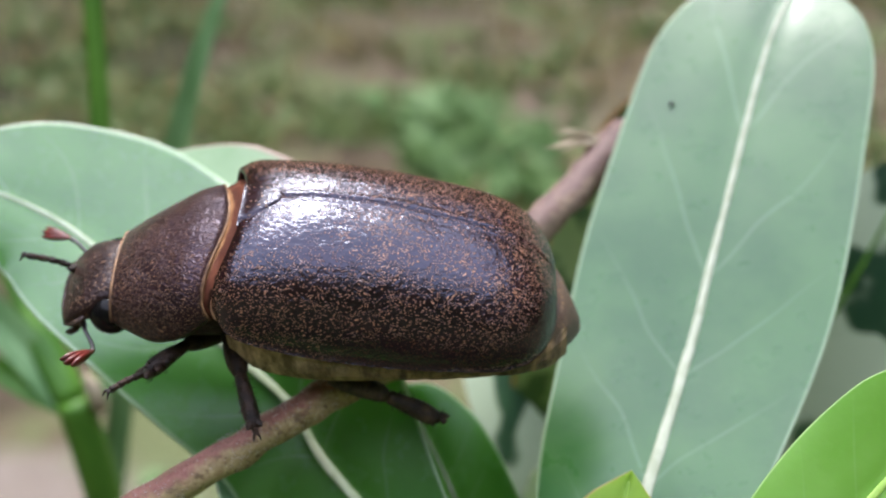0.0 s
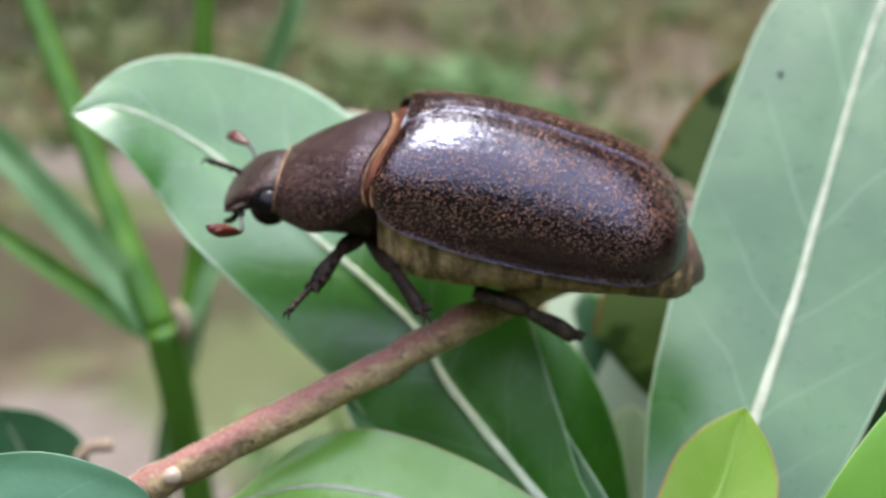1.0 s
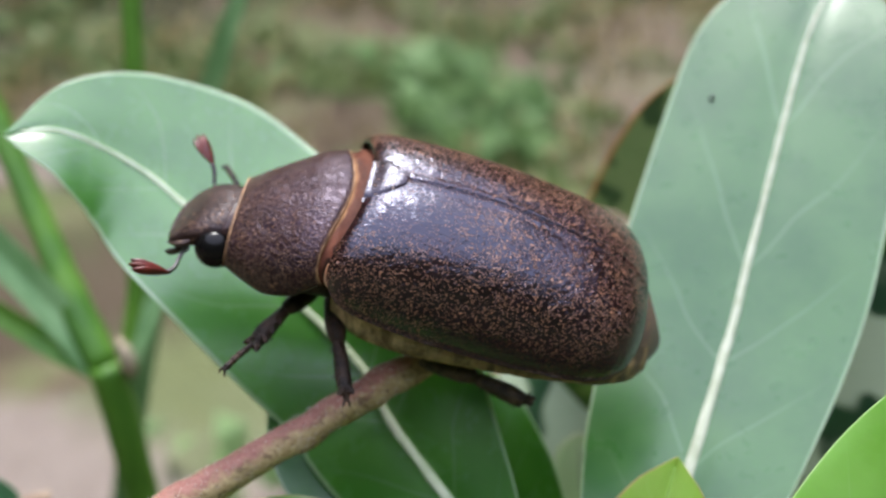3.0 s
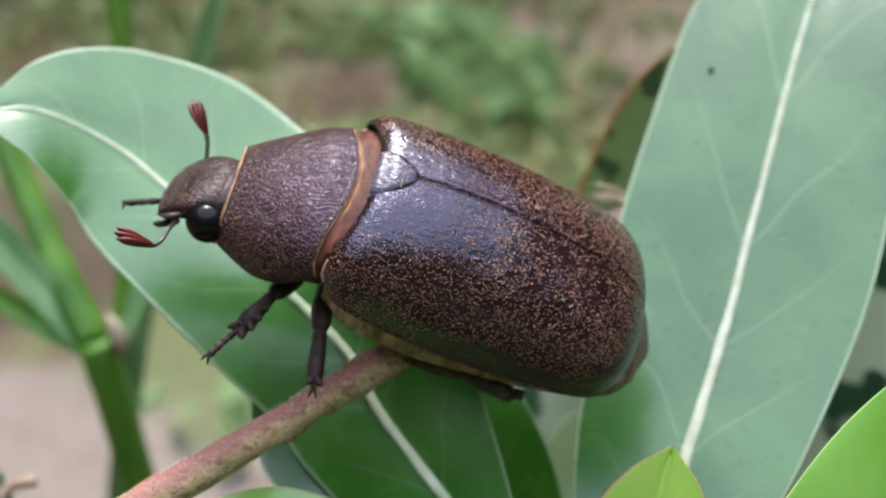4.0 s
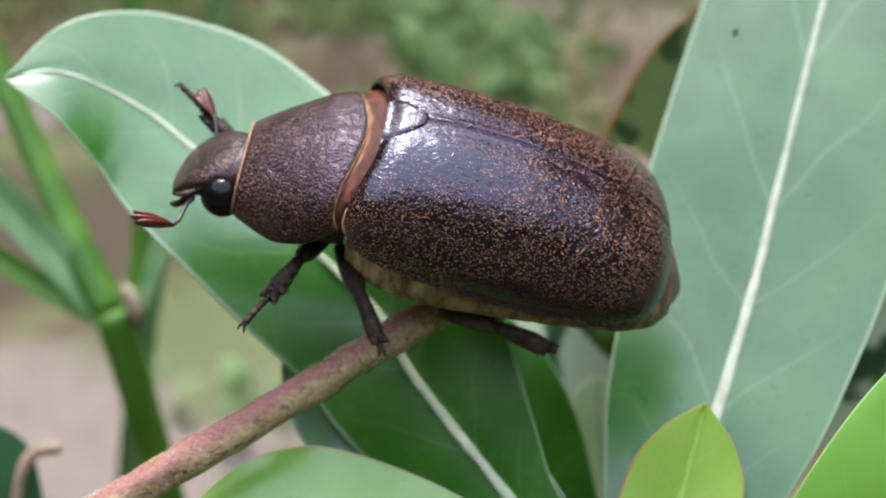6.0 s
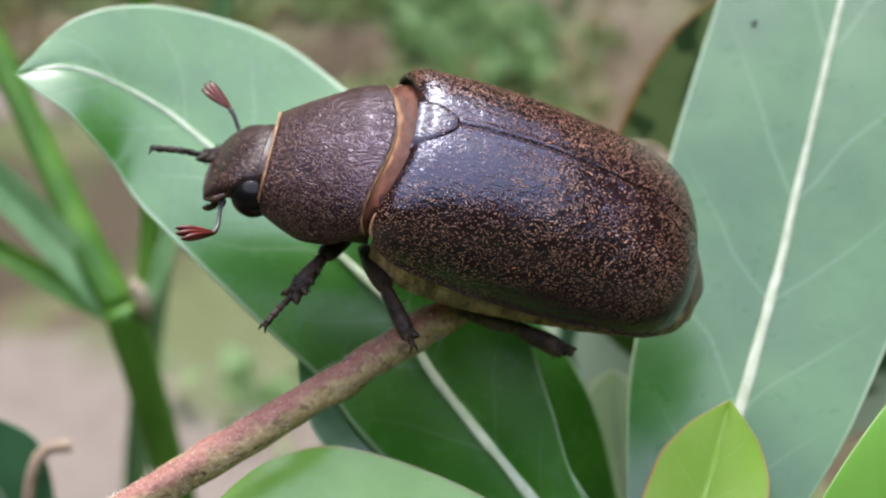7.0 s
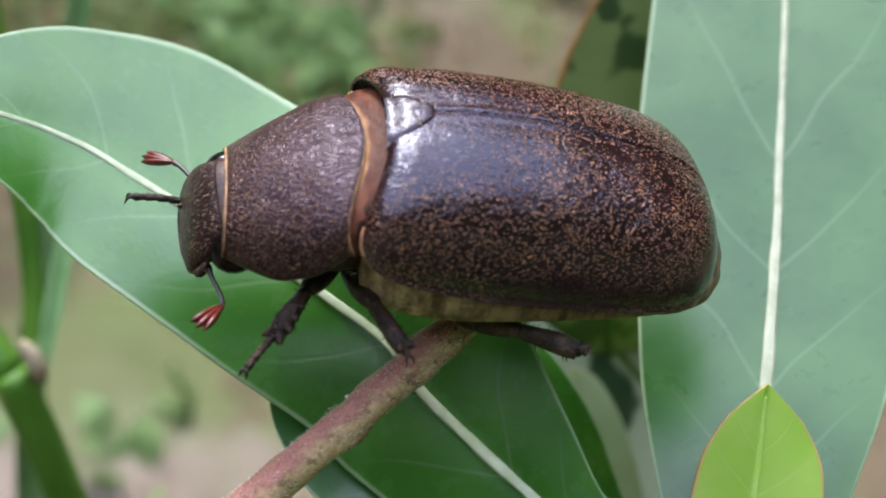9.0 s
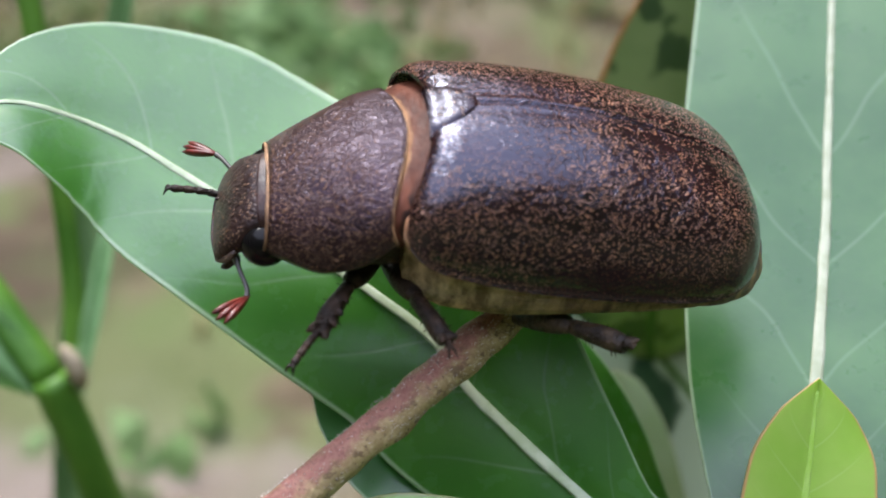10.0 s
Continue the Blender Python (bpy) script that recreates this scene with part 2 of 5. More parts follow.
def membrane_material():
    """Amber skin, straw-coloured towards its front edge, with dark folds low on the sides."""
    k = Mat("amber_membrane", 0.5, 0.18)
    ob = k.coords("Object", (1, 0.5, 0.5))
    amber = k.mix(k.step(k.noise(ob, 700.0, 4.0), 0.3, 0.7), (0.045, 0.012, 0.007), (0.14, 0.045, 0.024))
    uv = k.node("SeparateXYZ", Vector=k.coords("UV"))
    u = k.math("ADD", uv.outputs[0], k.math("MULTIPLY", k.math("SUBTRACT", k.noise(ob, 900.0, 4.0), 0.5), 0.35))
    col = k.mix(k.step(u, 0.33, 0.2), amber, (0.33, 0.17, 0.075))
    low = k.math("ABSOLUTE", k.math("SUBTRACT", uv.outputs[1], 0.5))
    fold = k.math("MULTIPLY", k.step(k.noise(k.coords("Object"), 1100.0, 3.0), 0.47, 0.56), k.step(low, 0.2, 0.34))
    k.base(k.mix(k.math("MULTIPLY", fold, k.step(u, 0.35, 0.55)), col, (0.012, 0.005, 0.003)))
    k.normal(k.bump(k.noise(ob, 1300.0, 5.0), 0.7, 0.00015))
    return k.m


MEMBRANE = membrane_material()
FRINGE = plain_material("straw_fringe", (0.06, 0.025, 0.012), (0.46, 0.25, 0.12), 0.6, 800.0, 0.6)
DOWN = plain_material("bark_down", (0.6, 0.5, 0.44), (0.7, 0.62, 0.55), 0.7)
PLATE = plain_material("tan_plate", (0.36, 0.17, 0.09), (0.52, 0.3, 0.18), 0.45, 900.0, 0.3)
IVORY = plain_material("ivory_plate", (0.42, 0.31, 0.22), (0.58, 0.46, 0.34), 0.5, 900.0, 0.2)


def belly_material():
    k = Mat("tan_belly", 0.55, 0.35)
    ob = k.coords("Object", (2.5, 1, 1))
    pos = k.node("SeparateXYZ", Vector=k.coords("Object"))
    x = k.math("ADD", pos.outputs[0], k.math("MULTIPLY", k.math("SUBTRACT", k.noise(ob, 300.0, 3.0), 0.5), 0.004))
    cream = k.mix(k.step(k.noise(ob, 420.0, 6.0, 0.65), 0.36, 0.64), (0.15, 0.095, 0.042), (0.7, 0.5, 0.28))
    brown = k.mix(k.step(k.noise(ob, 500.0, 6.0, 0.65), 0.36, 0.64), (0.07, 0.042, 0.018), (0.34, 0.22, 0.1))
    band = k.math("ABSOLUTE", k.math("SUBTRACT", k.math("FRACT", k.math("MULTIPLY", pos.outputs[0], 520.0)), 0.5))
    cream = k.mix(k.math("MULTIPLY", k.step(band, 0.4, 0.49), 0.18), cream, (0.1, 0.055, 0.025))
    k.base(k.mix(k.step(x, 0.003, 0.009), cream, brown))
    k.normal(k.bump(k.noise(k.coords("Object", (1, 1, 3)), 1500.0, 6.0), 1.0, 0.0004))
    return k.m


BELLY = belly_material()
PYGIDIUM = shell_material("pygidium_shell", (0.06, 0.032, 0.016), (0.36, 0.22, 0.11), 0.6, 0.5, 0.0, 2800.0)
LEG = plain_material("leg_brown", (0.01, 0.0055, 0.0035), (0.042, 0.022, 0.013), 0.42, 1500.0, 0.9, 0.25, 0.0002)
LEG_HIND = plain_material("leg_olive_brown", (0.012, 0.007, 0.0045), (0.065, 0.04, 0.022), 0.42, 1500.0, 0.9, 0.3, 0.0002)
EYE = Mat("eye_black", 0.2, 0.16)
EYE.base((0.006, 0.005, 0.005))
CLUB = plain_material("club_red", (0.07, 0.009, 0.006), (0.16, 0.02, 0.012), 0.35, 1500.0, 0.2)
FEELER = plain_material("feeler_grey", (0.04, 0.035, 0.03), (0.11, 0.1, 0.085), 0.4, 900.0, 0.3)
SPOT = plain_material("dark_spot", (0.008, 0.01, 0.008), (0.02, 0.025, 0.02), 0.6)


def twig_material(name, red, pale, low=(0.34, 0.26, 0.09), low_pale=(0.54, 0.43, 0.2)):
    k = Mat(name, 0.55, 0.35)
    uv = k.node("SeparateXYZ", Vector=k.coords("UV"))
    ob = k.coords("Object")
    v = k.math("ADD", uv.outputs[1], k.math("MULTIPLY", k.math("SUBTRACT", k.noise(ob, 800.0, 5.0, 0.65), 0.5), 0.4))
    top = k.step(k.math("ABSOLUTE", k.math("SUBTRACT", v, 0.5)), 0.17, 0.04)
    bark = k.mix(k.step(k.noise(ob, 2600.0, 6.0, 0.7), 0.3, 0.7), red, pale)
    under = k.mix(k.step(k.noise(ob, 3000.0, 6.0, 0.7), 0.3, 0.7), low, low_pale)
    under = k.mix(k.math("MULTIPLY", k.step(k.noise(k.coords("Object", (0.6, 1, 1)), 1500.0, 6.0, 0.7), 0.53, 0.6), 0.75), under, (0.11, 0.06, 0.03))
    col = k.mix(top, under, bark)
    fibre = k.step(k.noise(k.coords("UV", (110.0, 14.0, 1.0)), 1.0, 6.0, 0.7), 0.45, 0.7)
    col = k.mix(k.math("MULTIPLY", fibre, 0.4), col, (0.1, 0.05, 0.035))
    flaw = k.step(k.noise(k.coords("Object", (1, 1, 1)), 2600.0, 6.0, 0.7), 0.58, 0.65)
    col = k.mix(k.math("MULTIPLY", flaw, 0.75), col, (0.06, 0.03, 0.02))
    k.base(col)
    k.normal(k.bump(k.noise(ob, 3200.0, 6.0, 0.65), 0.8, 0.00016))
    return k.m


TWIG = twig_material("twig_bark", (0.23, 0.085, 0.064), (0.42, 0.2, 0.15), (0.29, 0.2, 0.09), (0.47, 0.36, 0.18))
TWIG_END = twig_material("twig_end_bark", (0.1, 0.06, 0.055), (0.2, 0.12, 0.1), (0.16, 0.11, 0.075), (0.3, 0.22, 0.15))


def ground_material():
    k = Mat("soil_ground", 0.9, 0.2)
    ob = k.coords("Object")
    pos = k.node("SeparateXYZ", Vector=ob)
    ragged = k.math("MULTIPLY", k.math("SUBTRACT", k.noise(ob, 30.0, 4.0), 0.5), 1.6)

    def spread(x, y, rx, ry):
        """1 within an uneven patch, 0 outside it; in metres."""
        dx, dy = k.math("DIVIDE", k.math("SUBTRACT", pos.outputs[0], x), rx), k.math("DIVIDE", k.math("SUBTRACT", pos.outputs[1], y), ry)
        d = k.math("SQRT", k.math("ADD", k.math("MULTIPLY", dx, dx), k.math("MULTIPLY", dy, dy)))
        return k.step(k.math("ADD", d, ragged), 1.25, 0.75)

    soil = k.mix(k.noise(ob, 60.0, 6.0, 0.65), (0.1, 0.074, 0.043), (0.235, 0.178, 0.113))
    soil = k.mix(k.math("MULTIPLY", k.step(k.noise(ob, 17.0, 3.0), 0.5, 0.62), 0.65), soil, (0.075, 0.05, 0.03))
    moss = k.step(k.noise(ob, 19.0, 5.0), 0.44, 0.6)
    col = k.mix(k.math("MULTIPLY", moss, 0.62), soil, k.mix(k.noise(ob, 70.0, 3.0), (0.1, 0.15, 0.04), (0.21, 0.27, 0.1)))
    # bare pale sand beside the plant and a lighter strip further off
    sand = k.mix(k.noise(ob, 90.0, 6.0, 0.7), (0.21, 0.165, 0.13), (0.35, 0.285, 0.235))
    col = k.mix(spread(-0.105, 0.185, 0.085, 0.045), col, sand)
    col = k.mix(k.math("MULTIPLY", spread(-0.12, 0.375, 0.07, 0.018), 0.8), col, sand)
    col = k.mix(k.math("MULTIPLY", spread(0.075, 0.5, 0.05, 0.06), 0.7), col, (0.24, 0.18, 0.125))
    col = k.mix(k.math("MULTIPLY", spread(-0.19, 0.53, 0.1, 0.075), 0.8), col, (0.045, 0.05, 0.022))
    col = k.mix(k.math("MULTIPLY", spread(-0.05, 0.24, 0.045, 0.04), 0.7), col, (0.15, 0.19, 0.07))
    col = k.mix(k.math("MULTIPLY", spread(-0.125, 0.29, 0.075, 0.04), 0.65), col, (0.07, 0.05, 0.032))
    # shade painted into the soil round the shrub, which keeps reflections from below dark
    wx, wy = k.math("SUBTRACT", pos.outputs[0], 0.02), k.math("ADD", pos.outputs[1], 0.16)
    from_shrub = k.math("SQRT", k.math("ADD", k.math("MULTIPLY", wx, wx), k.math("MULTIPLY", wy, wy)))
    from_shrub = k.math("ADD", from_shrub, k.math("MULTIPLY", k.math("SUBTRACT", k.noise(ob, 30.0, 3.0), 0.5), 0.06))
    far = k.math("ADD", from_shrub, k.math("MULTIPLY", k.noise(ob, 3.0, 5.0), 0.5))
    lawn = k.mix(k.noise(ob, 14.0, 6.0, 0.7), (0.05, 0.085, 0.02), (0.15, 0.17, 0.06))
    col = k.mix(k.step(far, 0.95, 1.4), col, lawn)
    col = k.mix(k.step(from_shrub, 0.30, 0.23), col, (0.02, 0.017, 0.012))
    k.base(col)
    k.normal(k.bump(k.noise(ob, 180.0, 8.0, 0.7), 0.8, 0.004))
    return k.m


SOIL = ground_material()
# dark foliage for the unseen hedge added to shape reflections
ADDED_HEDGE = plain_material("added_hedge_leaves", (0.012, 0.03, 0.01), (0.06, 0.12, 0.03), 0.7, 22.0, 1.0, 0.3, 0.03)


def weed_material(name, a, b):
    k = Mat(name, 0.5, 0.35)
    r = k.t.nodes.new("ShaderNodeNewGeometry").outputs["Random Per Island"]
    col = k.mix(r, a, b)
    k.base(col)
    tr = k.node("BsdfTranslucent", Color=col)
    mx = k.node("MixShader", i0=0.3)
    k.t.links.new(k.b.outputs[0], mx.inputs[1]), k.t.links.new(tr.outputs[0], mx.inputs[2])
    k.t.links.new(mx.outputs[0], k.t.nodes["Material Output"].inputs[0])
    return k.m


WEED = weed_material("weed_green", (0.13, 0.18, 0.06), (0.25, 0.31, 0.115))
WEED_FRESH = weed_material("weed_fresh", (0.14, 0.25, 0.08), (0.26, 0.38, 0.15))
DRY = weed_material("dry_grass", (0.24, 0.19, 0.08), (0.4, 0.32, 0.15))


# ---- mesh helpers ----
def mesh_from(name, verts, faces, material, uvs=None, smooth=True):
    me = bpy.data.meshes.new(name)
    me.from_pydata([Vector(v) * CM for v in verts], [], faces)
    for m in material if isinstance(material, (list, tuple)) else [material]:
        me.materials.append(m.m if isinstance(m, Mat) else m)
    if smooth:
        me.polygons.foreach_set("use_smooth", [True] * len(me.polygons))
    if uvs is not None:
        layer = me.uv_layers.new(name="UVMap")
        for loop in me.loops:
            layer.data[loop.index].uv = uvs[loop.vertex_index]
    me.update()
    return me


def part(name, data, parent, label=""):
    ob = new(name, data)
    ob.parent = parent
    return tagged(ob, label)


def spline(points, n):
    """n points evenly by parameter along a Catmull-Rom curve."""
    p = [Vector(q) for q in points]
    p = [2 * p[0] - p[1]] + p + [2 * p[-1] - p[-2]]
    out = []
    for i in range(n):
        s = i / (n - 1) * (len(p) - 3)
        k = min(int(s), len(p) - 4)
        t = s - k
        a, b, c, d = p[k : k + 4]
        out.append(0.5 * (2 * b + (c - a) * t + (2 * a - 5 * b + 4 * c - d) * t * t + (3 * b - a - 3 * c + d) * t**3))
    return out


def lerp_table(table, x):
    """A smooth curve through the table's (x, y), without overshoot."""
    n = len(table)
    k = 0
    while k < n - 2 and x > table[k + 1][0]:
        k += 1
    cuts = [(b[1] - a[1]) / (b[0] - a[0]) for a, b in zip(table, table[1:])]

    def slope(i):
        if i == 0 or i == n - 1:
            return cuts[0 if i == 0 else -1]
        p, q = cuts[i - 1], cuts[i]
        return 0.0 if p * q <= 0 else 2 * p * q / (p + q)

    (x0, y0), (x1, y1) = table[k], table[k + 1]
    h = x1 - x0
    t = min(1.0, max(0.0, (x - x0) / h))
    u = 1 - t
    return y0 * u * u * (1 + 2 * t) + y1 * t * t * (3 - 2 * t) + h * t * u * (u * slope(k) - t * slope(k + 1))


def tube(path, radii, sides=10, rough=0.0, seed=1, flat=1.0, hint=(0, 0, 1), caps=True):
    """Vertices, faces and UVs of a tube along a path; v = 0.5 faces the hint."""
    verts, faces, uvs = [], [], []
    n = len(path)
    for i, p in enumerate(path):
        t = (path[min(i + 1, n - 1)] - path[max(i - 1, 0)]).normalized()
        side = t.cross(Vector(hint)).normalized()
        up = side.cross(t)
        for j in range(sides + 1):
            a = 2 * math.pi * j / sides - math.pi
            r = radii[i] if isinstance(radii, (list, tuple)) else radii
            if rough:
                q = p + side * math.sin(a % (2 * math.pi)) * 0.2 + up * math.cos(a) * 0.2
                r *= 1 + rough * noise.noise((q.x * 6 + seed, q.y * 6, q.z * 6))
            verts.append(p + side * math.sin(a) * r + up * math.cos(a) * r * flat)
            uvs.append((i / (n - 1), j / sides))
    w = sides + 1
    for i in range(n - 1):
        for j in range(sides):
            faces.append((i * w + j, i * w + j + 1, (i + 1) * w + j + 1, (i + 1) * w + j))
    if caps:
        for i in (0, n - 1):
            verts.append(path[i])
            uvs.append((i / (n - 1), 0.5))
            c = len(verts) - 1
            for j in range(sides):
                faces.append((i * w + j + 1, i * w + j, c) if i == 0 else (i * w + j, i * w + j + 1, c))
    return verts, faces, uvs


def joined(*pieces):
    """Pieces of (verts, faces) as one."""
    verts, faces = [], []
    for p in pieces:
        k = len(verts)
        verts += list(p[0])
        faces += [tuple(i + k for i in f) for f in p[1]]
    return verts, faces


OBOVATE = [(0, 0.10), (0.1, 0.34), (0.25, 0.63), (0.45, 0.89), (0.68, 1.0), (0.82, 0.93), (0.92, 0.7), (0.97, 0.45), (1, 0.0)]
POINTED = [(0, 0.12), (0.18, 0.52), (0.4, 0.9), (0.55, 0.95), (0.7, 1.0), (0.82, 0.78), (0.92, 0.32), (0.97, 0.1), (1, 0.0)]
LONG_HIGH = [(0, 0.1), (0.2, 0.27), (0.3, 0.5), (0.4, 0.79), (0.5, 0.93), (0.6, 0.97), (0.7, 1.03), (0.82, 0.82), (0.92, 0.35), (0.97, 0.11), (1, 0.0)]
LONG_LOW = [(0, 0.12), (0.18, 0.5), (0.4, 0.9), (0.6, 0.97), (0.75, 0.88), (0.86, 0.67), (0.94, 0.39), (0.98, 0.17), (1, 0)]
UPRIGHT_HIGH = [(0, 0.08), (0.1, 0.25), (0.25, 0.5), (0.45, 0.81), (0.68, 1.0), (0.82, 0.94), (0.92, 0.71), (0.97, 0.45), (1, 0.0)]
UPRIGHT_LOW = [(0, 0.09), (0.1, 0.29), (0.25, 0.56), (0.45, 0.83), (0.68, 0.98), (0.82, 0.93), (0.92, 0.7), (0.97, 0.45), (1, 0.0)]
BLUNT = [(0, 0.1), (0.15, 0.55), (0.35, 0.95), (0.55, 1.0), (0.7, 0.97), (0.82, 0.87), (0.91, 0.66), (0.97, 0.38), (1, 0.0)]
SKEWED = [(0, 0.08), (0.4, 0.28), (0.58, 0.9), (0.7, 1.0), (0.82, 0.82), (0.92, 0.45), (0.97, 0.2), (1, 0.0)]
YOUNG = [(0, 0.1), (0.2, 0.5), (0.42, 0.92), (0.58, 1.0), (0.74, 0.93), (0.88, 0.6), (0.96, 0.22), (1, 0.0)]
OVATE = [(0, 0.1), (0.15, 0.55), (0.35, 0.93), (0.5, 1.0), (0.68, 0.88), (0.84, 0.56), (0.94, 0.26), (1, 0.0)]


def leaf_frame(ribs, facing, n, profile_end=1.5):
    mids = spline(ribs, 160)
    out = []
    for i in range(n):
        s = 1 - (1 - i / (n - 1)) ** profile_end
        x = s * 159
        k = min(int(x), 158)
        p = mids[k].lerp(mids[k + 1], x - k)
        t = (mids[min(k + 16, 159)] - mids[max(k - 15, 0)]).normalized()
        g = min(1.0, max(0.0, (s - 0.42) / 0.28))
        f = Vector(facing[0]).lerp(Vector(facing[-1]), g * g * (3 - 2 * g))
        side = t.cross(f).normalized()
        out.append((s, p, t, side, side.cross(t).normalized()))
    return out


def leaf(name, parent, ribs, facing, halves, material, rib_material, profile=OBOVATE, profile_left=None, folds=(10, 10), curl=(0.0, 0.0), thick=0.013,
         rib=0.055, wave=0.03, seed=1, label="", n=44, rib_end=0.97, base_folds=None):
    """A blade round a midrib (base to tip). halves, folds and curl are for the two sides: +v to the right of the midrib seen from its face."""
    fr = leaf_frame(ribs, facing, n)
    m = 12
    verts, uvs, faces = [], [], []
    for face in (1, -1):
        for s, p, t, side, up in fr:
            wides = lerp_table(profile_left or profile, s), lerp_table(profile, s)
            for j in range(-m, m + 1):
                v = math.copysign(1 - (1 - abs(j) / m) ** 2.1, j)
                w = wides[v > 0]
                k = 1 if v > 0 else 0
                a = radians(folds[k])
                if base_folds:
                    g = min(1.0, max(0.0, (s - 0.36) / 0.24))
                    a = radians(base_folds[k] + (folds[k] - base_folds[k]) * g * g * (3 - 2 * g))
                d = abs(v) * halves[k] * w
                q = p + side * (math.copysign(1, v) * d * math.cos(a)) + up * (d * math.sin(a) + curl[k] * w * v * v)
                q += up * (wave * abs(v) ** 1.5 * w * noise.noise((s * 5 + seed * 7.3, v * 1.2, seed * 1.7)))
                q -= up * (0.02 * (1 - abs(v)) ** 6) if face > 0 else Vector()
                edge = 1.0 if abs(j) < m else 0.35
                verts.append(q + up * (face * thick * 0.5 * edge))
                uvs.append((s, v * 0.5 + 0.5))
    c = 2 * m + 1
    size = n * c
    for i in range(n - 1):
        for j in range(2 * m):
            a, b, d, e = i * c + j, i * c + j + 1, (i + 1) * c + j + 1, (i + 1) * c + j
            faces.append((a, b, d, e))
            faces.append((size + e, size + d, size + b, size + a))
    for i in range(n - 1):
        for j in (0, 2 * m):
            a, b = i * c + j, (i + 1) * c + j
            faces.append((a, b, size + b, size + a) if j == 0 else (b, a, size + a, size + b))
    blade = part(name, mesh_from(name, verts, faces, material, uvs), parent, label)
    if rib:
        k = [f for f in fr if f[0] <= rib_end]
        path = [p - up * 0.002 for s, p, t, side, up in k]
        radii = [1.12 * rib * (1 - 0.84 * s ** 1.1) for s, *_ in k]
        rv, rf, ru = tube(path, radii, 12, 0.4, seed, 0.24, k[len(k) // 2][4])
        part("midrib", mesh_from("midrib", rv, rf, rib_material, ru), blade, "pale raised midrib")
    return blade


